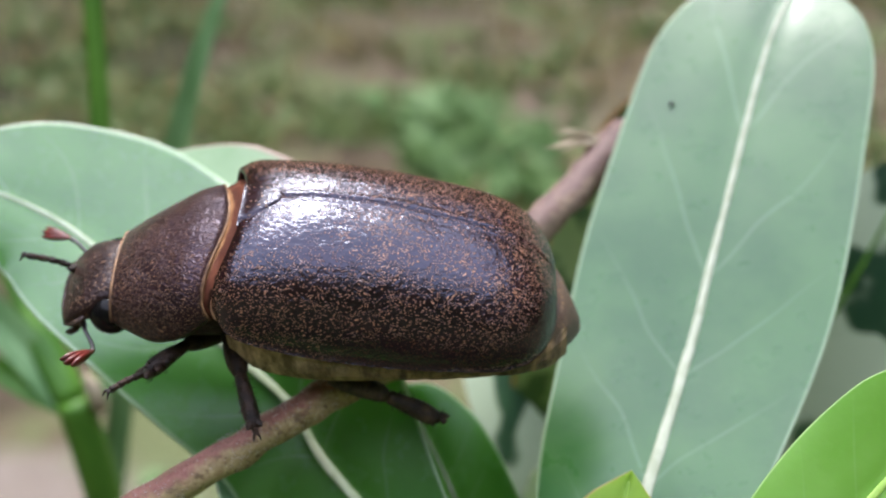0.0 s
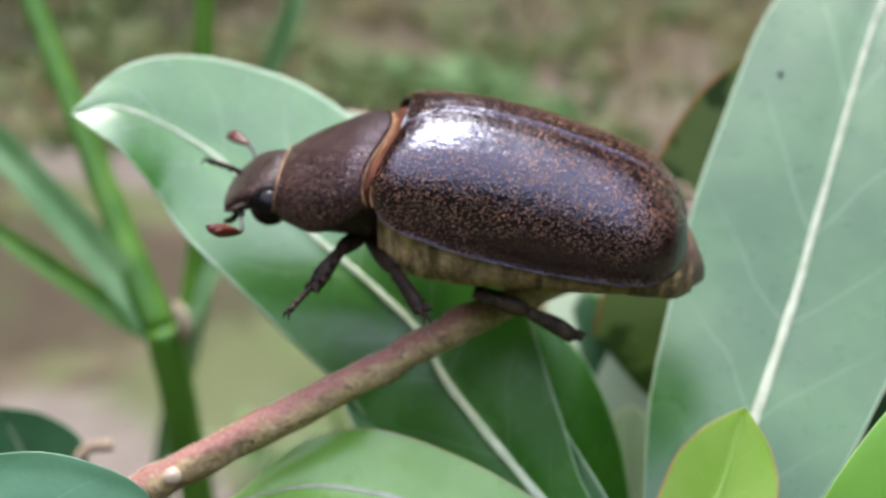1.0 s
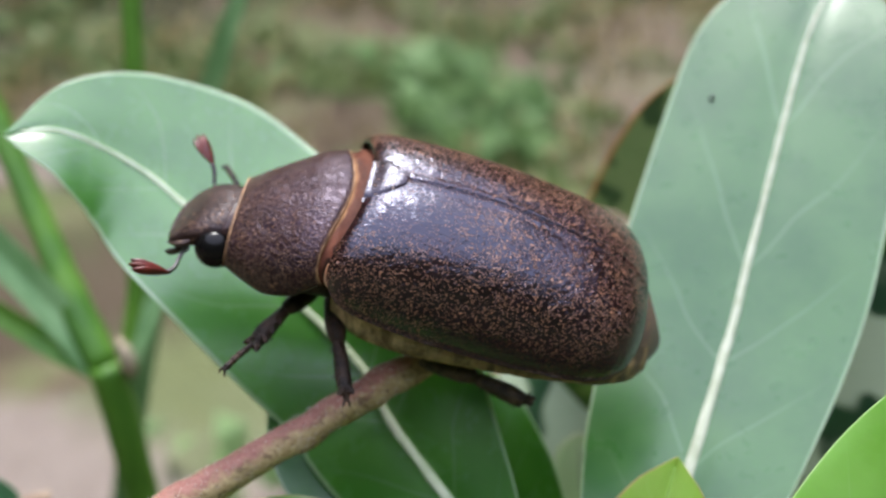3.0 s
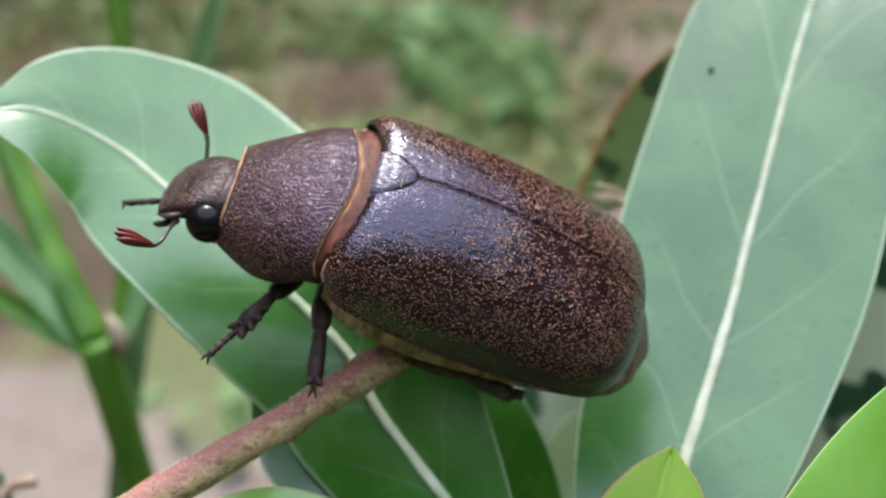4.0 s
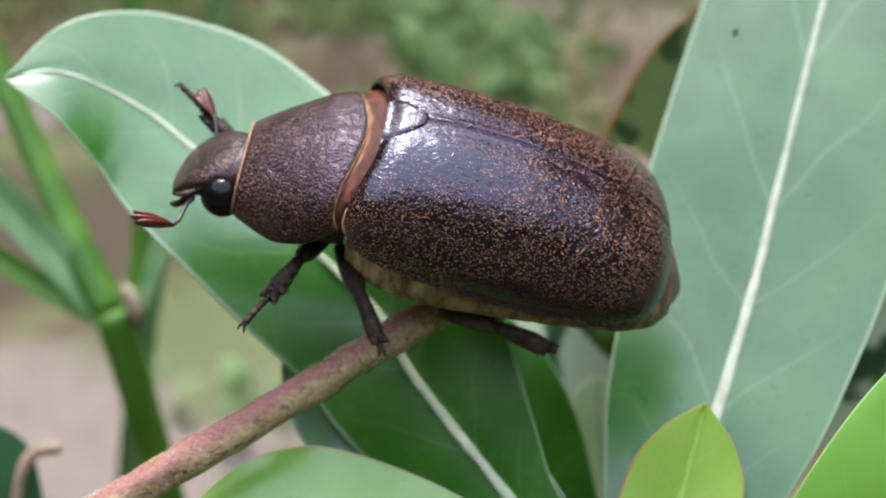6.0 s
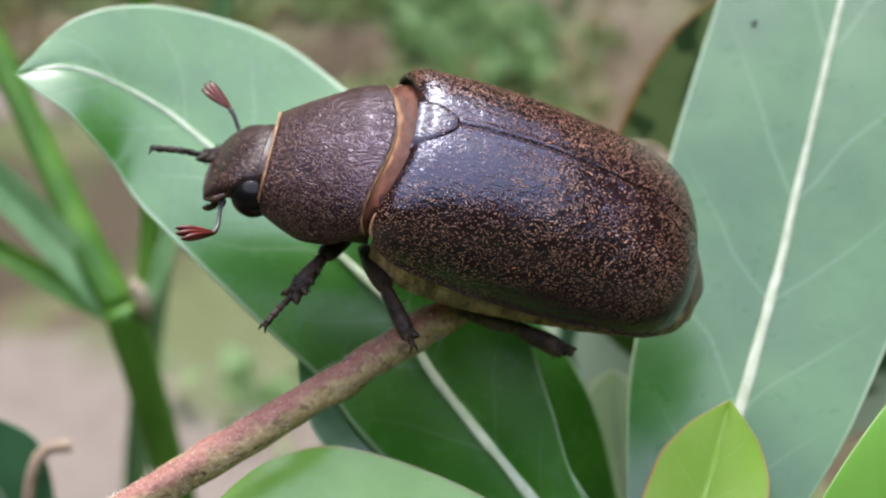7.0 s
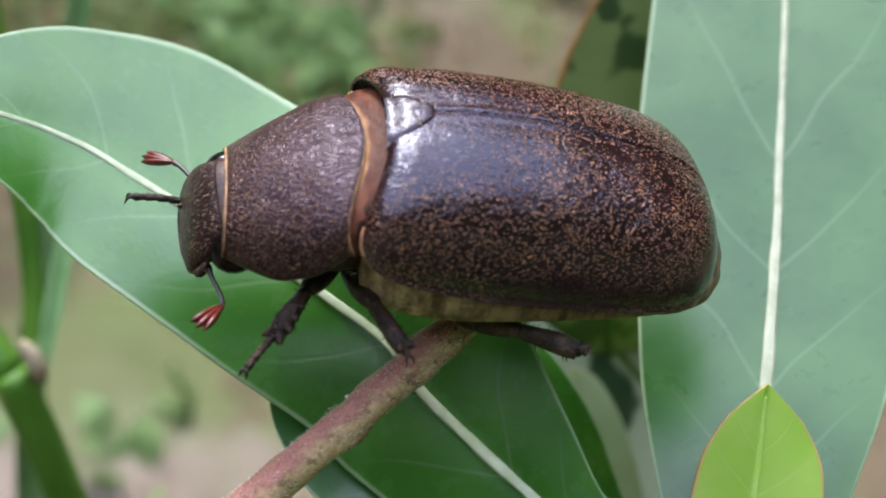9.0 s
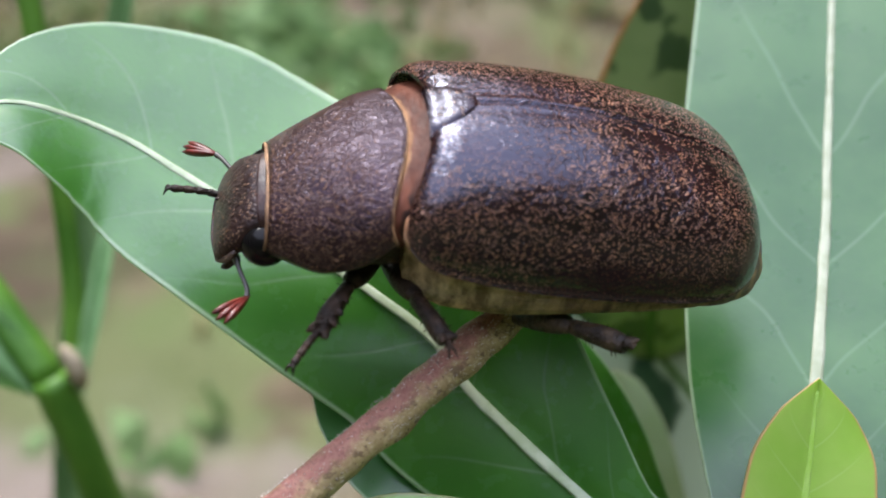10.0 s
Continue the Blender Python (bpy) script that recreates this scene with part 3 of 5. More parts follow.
# ---- ground ----
def build_ground():
    rng = random.Random(5)
    verts, faces = [], []
    xs = [-3e5, -9000, -900, -120] + [-60 + 2.5 * i for i in range(49)] + [120, 900, 9000, 3e5]
    ys = [-3e5, -9000, -900, -120, -40] + [-20 + 2.5 * i for i in range(45)] + [140, 900, 9000, 3e5]
    for y in ys:
        for x in xs:
            near = abs(x) <= 60 and -20 <= y <= 90
            verts.append((x, y, 0.9 * noise.noise((x * 0.09, y * 0.09, 3.0)) + 0.35 * noise.noise((x * 0.31, y * 0.31, 8.0)) if near else 0))
    w = len(xs)
    for i in range(len(ys) - 1):
        for j in range(w - 1):
            faces.append((i * w + j, i * w + j + 1, (i + 1) * w + j + 1, (i + 1) * w + j))
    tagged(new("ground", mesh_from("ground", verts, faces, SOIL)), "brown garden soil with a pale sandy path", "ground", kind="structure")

    # a tall unseen hedge ring, added to block the low sky and darken reflections
    def added_hedge_at(a, h, out):
        """A point of the added hedge: a round the place, h from foot to crest, out from the inner to the outer face (0
        to 1).
        """
        ca, sa = math.cos(a), math.sin(a)
        tall = (212 + 8 * sa) * (1 + 0.14 * noise.noise((ca * 3, sa * 3, 9.0)))
        lump = 16 * noise.noise((ca * 5, sa * 5, h * 4 + out * 3)) + 7 * noise.noise((ca * 17, sa * 17, h * 13 + out * 9))
        crown = math.sin(out * math.pi)
        r = 163 + 26 * h ** 3 * (1 - out) + 85 * out - 10 * crown * (1 - h) + lump * (1 - 2 * out)
        return r * ca, r * sa, h * tall + crown * h ** 6 * 22 + (lump * 0.5 * h if out else 0) - 2

    vs, fs = [], []
    n, sweep = 150, [(j / 22, 0.0) for j in range(23)] + [(1.0, k / 8) for k in range(1, 8)] + [(1 - j / 12, 1.0) for j in range(13)]
    m = len(sweep)
    for i in range(n):
        vs += [added_hedge_at(2 * math.pi * i / n, h, o) for h, o in sweep]
    for i in range(n):
        for j in range(m - 1):
            p, q = i * m + j, (i + 1) % n * m + j
            fs.append((p, p + 1, q + 1, q))
    tagged(new("backdrop", mesh_from("backdrop", vs, fs, ADDED_HEDGE)), "added unseen dark green hedge that blocks the low sky", "hedge", kind="structure")
    vs, fs = [], []
    for _ in range(9000):
        h, o = sweep[rng.randrange(m)]
        p = Vector(added_hedge_at(rng.uniform(0, 6.283), min(1.0, h + rng.uniform(0, 0.05)), o))
        d = Vector((rng.gauss(0, 1), rng.gauss(0, 1), rng.gauss(0.3, 0.7))).normalized() * rng.uniform(4, 9)
        w = d.cross(Vector((rng.gauss(0, 1), rng.gauss(0, 1), rng.gauss(0, 1)))).normalized() * d.length * 0.28
        k = len(vs)
        vs += [p, p + d * 0.5 - w, p + d + Vector((0, 0, -1)), p + d * 0.5 + w]
        fs.append((k, k + 1, k + 2, k + 3))
    tagged(new("added_hedge_leaves", mesh_from("added_hedge_leaves", vs, fs, ADDED_HEDGE, smooth=False)), "dark green leaves of the added unseen hedge", "leaves", kind="stuff")

    def blades(name, count, material, label, height, width, spots, patchy=-1.0):
        vs, fs = [], []
        for _ in range(count):
            cx, cy, sp = rng.choices([s[:3] for s in spots], [s[3] for s in spots])[0]
            x, y = rng.gauss(cx, sp), rng.gauss(cy, sp)
            if noise.noise((x * 0.16, y * 0.16, 5.0)) < patchy:
                continue
            z = 0.9 * noise.noise((x * 0.09, y * 0.09, 3.0)) + 0.35 * noise.noise((x * 0.31, y * 0.31, 8.0)) - 0.15
            h, a, lean = height * rng.uniform(0.4, 1.2), rng.uniform(0, 6.283), rng.uniform(0.1, 0.9)
            d, s = Vector((math.cos(a), math.sin(a), 0)), Vector((-math.sin(a), math.cos(a), 0)) * width * rng.uniform(0.6, 1.4)
            b = Vector((x, y, z))
            k = len(vs)
            vs += [b - s * 0.4, b + s * 0.4, b + d * lean * h * 0.35 + Vector((0, 0, h * 0.55)) - s, b + d * lean * h * 0.35 + Vector((0, 0, h * 0.55)) + s, b + d * lean * h + Vector((0, 0, h * (1 - lean * 0.35)))]
            fs += [(k, k + 1, k + 3, k + 2), (k + 2, k + 3, k + 4)]
        tagged(new(name, mesh_from(name, vs, fs, material, smooth=False)), label, "grass", kind="stuff")

    wide = [(rng.uniform(-30, 30), rng.uniform(31, 75), rng.uniform(1.2, 4.0), 1.0) for _ in range(70)]
    green = [(-3.0, 46.0, 3.0, 5.0), (1.0, 36.0, 2.5, 3.0), (-16.0, 50.0, 4.0, 6.0), (-11.0, 44.0, 2.5, 3.0)]
    blades("grass", 5000, WEED, "low green weeds and grass on bare soil", 1.0, 0.42, wide + green, -0.05)
    fresh = [(2.0, 42.0, 1.3, 6.0), (3.2, 39.5, 0.8, 2.0), (0.2, 45.5, 1.0, 2.0), (-4.3, 20.5, 1.6, 0.25)]
    blades("weeds", 600, WEED_FRESH, "fresh green broad-leaved weeds on soil", 1.5, 0.5, fresh)
    blades("dry_grass", 3000, DRY, "dry straw-coloured grass litter on soil", 1.6, 0.12, wide)


# ---- the shrub ----
def build_shrub():
    shrub = tagged(new("shrub"), "green shrub with thick glossy leaves and pale midribs", "shrub")
    shrub.location = (0.0, 0.0, 0.0)
    tw = spline([(0.4, -1.6, 4), (-1.2, -2.6, 9), (-2.75, -2.2, 14.2), (-2.95, -1.8, 15.6), (-2.62, -1.52, 16.55), (-2.06, -1.27, 16.86), (-1.05, -0.74, 17.2), (-0.31, -0.36, 17.47), (0.35, 0.35, 17.42), (0.5, 0.55, 17.4)], 140)
    rad = [0.108 - 0.014 * i / 139 + 0.01 * math.sin(i * 0.31) ** 8 for i in range(140)]
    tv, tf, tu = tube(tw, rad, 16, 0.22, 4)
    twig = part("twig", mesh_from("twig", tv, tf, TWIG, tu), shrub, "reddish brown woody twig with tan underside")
    sv, sf, _ = tube(spline([(-2.0, -1.31, 16.9), (-1.99, -1.36, 16.97)], 5), [0.03, 0.052, 0.055, 0.042, 0.012], 10, 0.3, 2)
    part("scar", mesh_from("scar", sv, sf, IVORY), twig, "pale leaf scar")
    rng = random.Random(3)
    hv = []
    for i in range(70, 128):
        for _ in range(24):
            p = tw[i].lerp(tw[i + 1], rng.random())
            t = (tw[i + 1] - tw[i]).normalized()
            a, d = rng.uniform(-1.9, 1.9), Vector((0, 0, 1))
            sd = t.cross(d).normalized()
            up = sd.cross(t)
            o = sd * math.sin(a) + up * math.cos(a)
            q = p + o * rad[i] * 0.95
            hv.append(tube([q, q + o * 0.007 + t * rng.uniform(-0.008, 0.008), q + o * rng.uniform(0.01, 0.021) + t * rng.uniform(-0.016, 0.016)], [0.0019, 0.0014, 0.0006], 3)[:2])
    tagged(part("down", mesh_from("down", *joined(*hv), DOWN), twig, "fine pale down on the bark"), kind="stuff")
    # the far end of the twig, which springs as the beetle shifts its weight; origin at the bend
    bend = Vector((0.35, 0.35, 17.42))
    tw2 = [p - bend for p in spline([(0.35, 0.35, 17.42), (0.62, 0.75, 17.40), (0.95, 1.28, 17.36), (1.41, 1.95, 17.28), (1.75, 2.4, 17.27)], 50)]
    rad2 = [0.112 + 0.022 * i / 49 + 0.035 * math.exp(-(((i - 43) / 4.5) ** 2)) for i in range(50)]
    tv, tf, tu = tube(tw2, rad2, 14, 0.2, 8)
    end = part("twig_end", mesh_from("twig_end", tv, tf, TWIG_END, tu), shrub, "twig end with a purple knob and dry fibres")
    pieces = []
    for k in range(12):
        a = tw2[42] + Vector((0, 0, 0.1))
        way = Vector((-0.4 + rng.uniform(-0.14, 0.14), rng.uniform(-0.1, 0.1), 0.07 + rng.uniform(-0.06, 0.11)))
        pieces.append(tube(spline([a, a + way * 0.5 + Vector((0, 0, 0.04)), a + way], 8), [0.011, 0.012, 0.011, 0.01, 0.009, 0.008, 0.006, 0.002], 5)[:2])
    tagged(part("frayed_bark", mesh_from("frayed_bark", *joined(*pieces), SHEATH), end, "dry pale frayed bark"), kind="stuff")
    # main stem below the leaves, down to the soil
    st = spline([(0.6, -1.5, -0.4), (0.5, -1.6, 6), (0.75, -1.8, 11.5), (0.9, -1.85, 14.4), (0.92, -1.8, 15.65)], 40)
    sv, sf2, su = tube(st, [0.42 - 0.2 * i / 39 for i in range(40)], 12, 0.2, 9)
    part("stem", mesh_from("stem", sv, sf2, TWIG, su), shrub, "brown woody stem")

    R = leaf("leaf", shrub, [(0.92, -1.8, 15.6), (1.15, -1.35, 16.02), (1.37, -0.8, 16.44), (1.6, -0.27, 16.82), (1.91, 0.43, 17.27), (2.21, 1.17, 17.81), (2.67, 2.29, 18.6), (3.0, 2.85, 18.95)],
             [(-0.1, -0.56, 0.82)], (0.88, 0.84), LEAF, MIDRIB, UPRIGHT_HIGH, UPRIGHT_LOW, folds=(-6, 8), curl=(0.0, 0.0), seed=2, label="large upright green leaf with pale midrib", rib=0.049, n=52)
    at, out = Vector((1.968, 2.013, 18.291)), Vector((-0.2165, -0.498, 0.84))
    spot = tube([at, at + out * 0.012, at + out * 0.018], [0.016, 0.015, 0.006], 9, 0.6, 5, 1.5, (0.3, 0.8, 0.5))
    part("spot", mesh_from("spot", *spot[:2], SPOT), R, "small black spot")
    sway = leaf("leaf", shrub, [(0.92, -1.8, 15.6), (0.8, -1.1, 15.95), (0.42, -0.72, 16.25), (0.09, -0.42, 16.53), (-0.33, -0.04, 16.93), (-0.51, 0.2, 17.17), (-1.03, 0.58, 17.51), (-1.65, 0.96, 17.88), (-2.04, 1.14, 18.14), (-2.51, 1.11, 18.42), (-2.85, 0.95, 18.46)],
                [(0.1, -0.95, 0.3), (0.08, -0.41, 0.91)], (0.68, 0.89), LEAF_WAXY, MIDRIB_SHEEN, LONG_HIGH, LONG_LOW, folds=(-2, 5), base_folds=(-6, 2), curl=(0.0, 0.02), wave=0.012, seed=5, label="long pointed green leaf with pale midrib", rib=0.044, n=60)
    leaf("leaf", shrub, [(0.92, -1.8, 15.6), (0.6, -1.2, 15.8), (0.2, -0.7, 16.05), (-0.3, -0.1, 16.45), (-0.75, 0.38, 16.78), (-1.25, 0.85, 16.9)],
         [(0.1, -0.9, 0.42), (0.2, -0.75, 0.6)], (0.62, 0.6), LEAF, MIDRIB, POINTED, folds=(6, 8), seed=6, label="dark green leaf tucked under a longer one")
    leaf("leaf", shrub, [(0.92, -1.8, 15.5), (0.86, -0.9, 15.2), (0.66, 0.05, 15.45), (0.5, 0.28, 15.9), (0.3, 0.5, 16.35), (0.05, 0.75, 16.8)],
         [(-0.1, -0.35, 0.93)], (0.3, 0.42), LEAF_WAXY, MIDRIB, OBOVATE, folds=(4, 8), curl=(0.0, -0.1), seed=7, rib=0.02, label="narrow dark green leaf with a curled edge")
    pale = leaf("leaf", shrub, [(0.92, -1.8, 15.6), (0.5, -0.8, 15.4), (-0.1, 0.1, 16.1), (-0.65, 0.6, 16.9), (-1.0, 0.85, 17.36), (-1.3, 1.15, 17.62), (-1.57, 1.45, 17.86), (-1.8, 1.7, 18.01)],
         [(0.1, -0.6, 0.8)], (0.18, 0.95), LEAF_PALE, MIDRIB, SKEWED, POINTED, folds=(6, 10), seed=12, rib=0.04, label="pale green leaf behind a longer one")
    leaf("young_leaf", shrub, [(0.92, -1.8, 15.6), (1.02, -1.45, 15.95), (1.16, -1.15, 16.35), (1.3, -0.88, 16.78), (1.41, -0.66, 17.13)],
         [(-0.05, -0.8, 0.6)], (0.37, 0.36), LEAF_YOUNG, MIDRIB_YOUNG, YOUNG, folds=(12, 12), seed=8, label="bright yellow-green young leaf with reddish rim", rib=0.035, thick=0.022)
    leaf("leaf", shrub, [(0.92, -1.85, 15.6), (0.5, -1.62, 16.2), (0.0, -1.42, 16.55), (-0.6, -1.22, 16.72), (-1.2, -1.1, 16.72), (-1.75, -1.1, 16.55)],
         [(0.0, -0.36, 0.93)], (0.5, 0.42), LEAF_FRONT, MIDRIB, POINTED, folds=(5, 5), curl=(0.0, -0.03), wave=0.07, seed=9, rib=0.03, label="light green leaf with a tan rim")
    leaf("leaf", shrub, [(0.9, -1.9, 13.5), (-1.6, -2.9, 15.2), (-3.5, -2.5, 16.75), (-2.8, -2.15, 17.05), (-1.9, -1.95, 17.05)],
         [(0.1, -0.6, 0.8)], (0.5, 0.5), LEAF_DARK, MIDRIB, OBOVATE, folds=(6, 6), wave=0.08, seed=10, label="blistered bluish green leaf", rib=0.05)
    leaf("young_leaf", shrub, [(0.92, -1.85, 15.4), (1.38, -2.0, 16.35), (1.85, -1.85, 16.95), (2.13, -1.7, 17.25), (2.43, -1.52, 17.52), (2.76, -1.34, 17.8), (3.1, -1.2, 18.04)],
         [(-0.1, -0.7, 0.7)], (0.46, 0.46), LEAF_CORNER, MIDRIB_YOUNG, OBOVATE, folds=(6, 6), seed=11, label="bright yellow-green young leaf", rib=0.04)
    return sway, pale, end


def build_backdrop_plants():
    """The mottled plant and the grass that stand behind the shrub."""
    mott = tagged(new("mottled_plant"), "dark green plant with grey-mottled leaves and brown rims", "plant")
    st = spline([(3.2, 4.6, -0.3), (3.0, 4.4, 7), (2.4, 3.6, 13.2)], 20)
    v, f, u = tube(st, [0.3 - 0.1 * i / 19 for i in range(20)], 10, 0.2, 3)
    part("stem", mesh_from("stem", v, f, GRASS, u), mott, "green stem")
    leaf("leaf", mott, [(2.4, 3.6, 13.2), (1.75, 2.9, 14.6), (1.75, 2.75, 15.6), (2.05, 3.0, 16.5), (2.32, 3.2, 17.25), (2.58, 3.4, 18.0)],
         [(-0.1, -0.75, 0.65)], (0.86, 0.86), LEAF_OLIVE, GRASS, BLUNT, folds=(4, 4), seed=21, rib=0.05, label="mottled leaf with a thin brown rim")
    leaf("leaf", mott, [(2.4, 3.6, 13.2), (2.5, 3.0, 13.5), (2.1, 2.9, 14.2), (1.6, 3.0, 14.9), (1.05, 3.1, 15.5), (0.5, 3.35, 15.95)],
         [(0.1, -0.55, 0.83)], (1.25, 1.1), LEAF_MOTTLED, GRASS, OVATE, folds=(4, 4), seed=22, rib=0.05, label="grey-mottled dark green leaf")
    leaf("leaf", mott, [(2.4, 3.6, 13.2), (2.9, 3.3, 14.2), (3.4, 3.2, 15.2), (3.9, 3.3, 16.2), (4.4, 3.6, 17.2)],
         [(-0.1, -0.55, 0.83)], (1.1, 1.1), LEAF_MOTTLED, GRASS, OVATE, folds=(4, 4), seed=23, rib=0.05, label="grey-mottled dark green leaf")
    leaf("leaf", mott, [(2.4, 3.6, 13.1), (2.1, 2.6, 12.9), (1.68, 1.9, 13.3), (1.4, 1.85, 13.95), (1.28, 2.0, 14.5), (1.21, 2.2, 15.1)],
         [(-0.1, -0.5, 0.85)], (0.34, 0.34), LEAF_SOFT, MIDRIB, OBOVATE, folds=(5, 5), seed=24, rib=0.03, label="small pale green leaf with a pink rim")

    def blade(owner, pts, width, material, label, facing=(0, -0.8, 0.6), seed=1):
        return leaf("blade", owner, pts, [facing], (width, width), material, material, [(0, 0.75), (0.3, 1.0), (0.7, 0.8), (1, 0.0)], folds=(14, 14), seed=seed, rib=0.03, thick=0.02, label=label, n=30)

    grass = tagged(new("grass_stalk"), "tall green grass stalk with long blades from one joint", "grass")
    st = spline([(-2.5, 3.9, -0.3), (-2.6, 3.9, 5), (-2.85, 4.0, 10.5), (-3.12, 4.1, 13.2), (-3.32, 4.25, 14.35)], 40)
    v, f, u = tube(st, [0.2 - 0.02 * i / 39 for i in range(40)], 12, 0.05, 3)
    part("stalk", mesh_from("stalk", v, f, GRASS, u), grass, "green stalk")
    v, f, u = tube(spline([(-3.05, 4.2, 14.25), (-3.1, 4.22, 14.5), (-3.16, 4.26, 14.68)], 8), [0.04, 0.075, 0.09, 0.09, 0.085, 0.07, 0.05, 0.01], 10, 0.2, 5)
    part("sheath", mesh_from("sheath", v, f, SHEATH, u), grass, "pale dry sheath at the joint")
    v, f, u = tube(spline([(-3.34, 4.28, 14.3), (-3.75, 4.8, 14.95), (-4.2, 5.4, 15.7), (-5.3, 6.8, 17.6)], 20), [0.17, 0.18, 0.18, 0.18, 0.17, 0.17, 0.17, 0.16, 0.16, 0.16, 0.15, 0.15, 0.15, 0.14, 0.14, 0.14, 0.13, 0.13, 0.12, 0.1], 10, 0.05, 4, 0.55)
    part("shoot", mesh_from("shoot", v, f, GRASS, u), grass, "bright green shoot")
    blade(grass, [(-3.4, 4.3, 14.3), (-3.8, 4.55, 14.75), (-4.5, 4.9, 15.4), (-5.6, 5.4, 16.3), (-6.6, 5.8, 17.0)], 0.2, GRASS_PALE, "grey-green blade", seed=31)
    blade(grass, [(-3.4, 4.25, 14.25), (-3.9, 4.4, 14.5), (-4.7, 4.6, 14.95), (-5.8, 5.0, 15.5)], 0.13, GRASS, "green blade", seed=32)
    v, f, u = tube(spline([(-3.12, 4.35, 14.3), (-3.0, 4.8, 15.3), (-2.98, 5.5, 17.2), (-3.1, 6.6, 19.8)], 20), 0.1, 8, 0.05, 4, 0.6)
    part("shoot", mesh_from("shoot", v, f, GRASS, u), grass, "green shoot")
    blade(grass, [(-3.05, 4.3, 14.35), (-2.85, 4.6, 14.85), (-2.55, 5.2, 15.6), (-2.2, 6.0, 16.4)], 0.09, GRASS_PALE, "pale thin blade", seed=33)
    tall = tagged(new("grass_tuft"), "thin pale grass blades standing in soil", "grass")
    blade(tall, [(-5.4, 7.2, -0.3), (-4.6, 7.0, 7), (-3.6, 6.8, 12.5), (-2.4, 6.9, 16.5), (-1.5, 7.4, 18.6)], 0.17, GRASS_PALE, "pale green blade", seed=34)
    low = tagged(new("low_plant"), "low dark bluish plant with a dry brown leaf edge", "plant")
    leaf("leaf", low, [(-3.3, 1.2, -0.3), (-3.3, 1.1, 7), (-3.4, 1.2, 12), (-3.7, 1.5, 14.0), (-4.15, 1.75, 15.1)],
         [(0.0, -0.8, 0.6)], (0.42, 0.5), LEAF_DARK, MIDRIB, [(0, 0.1), (0.5, 0.2), (0.75, 0.7), (0.88, 1.0), (0.96, 0.6), (1, 0.0)], folds=(6, 6), seed=35, rib=0.04, label="bluish green leaf")
    v, f, u = tube(spline([(-3.5, 1.1, 13.6), (-3.55, 1.35, 14.3), (-3.45, 1.6, 14.75), (-3.2, 1.7, 14.8)], 14), 0.05, 8, 0.3, 6)
    part("dry_edge", mesh_from("dry_edge", v, f, DRY_EDGE, u), low, "dry curled brown leaf edge")


# ---- the beetle ----
EDGE = {
    "w": [(0.0, 0.53), (0.05, 0.595), (0.14, 0.626), (0.4, 0.634), (0.8, 0.652), (1.2, 0.665), (1.5, 0.658), (1.7, 0.615), (1.82, 0.53), (1.9, 0.39), (1.945, 0.2), (1.96, 0.0)],
    "top": [(0.0, 0.6), (0.12, 0.612), (0.4, 0.622), (0.9, 0.57), (1.3, 0.465), (1.6, 0.36), (1.8, 0.235), (1.91, 0.09), (1.96, -0.05)],
    "low": [(0.0, 0.24), (0.12, 0.13), (0.4, 0.03), (0.8, -0.05), (1.3, -0.11), (1.7, -0.145), (1.96, -0.13)],
}


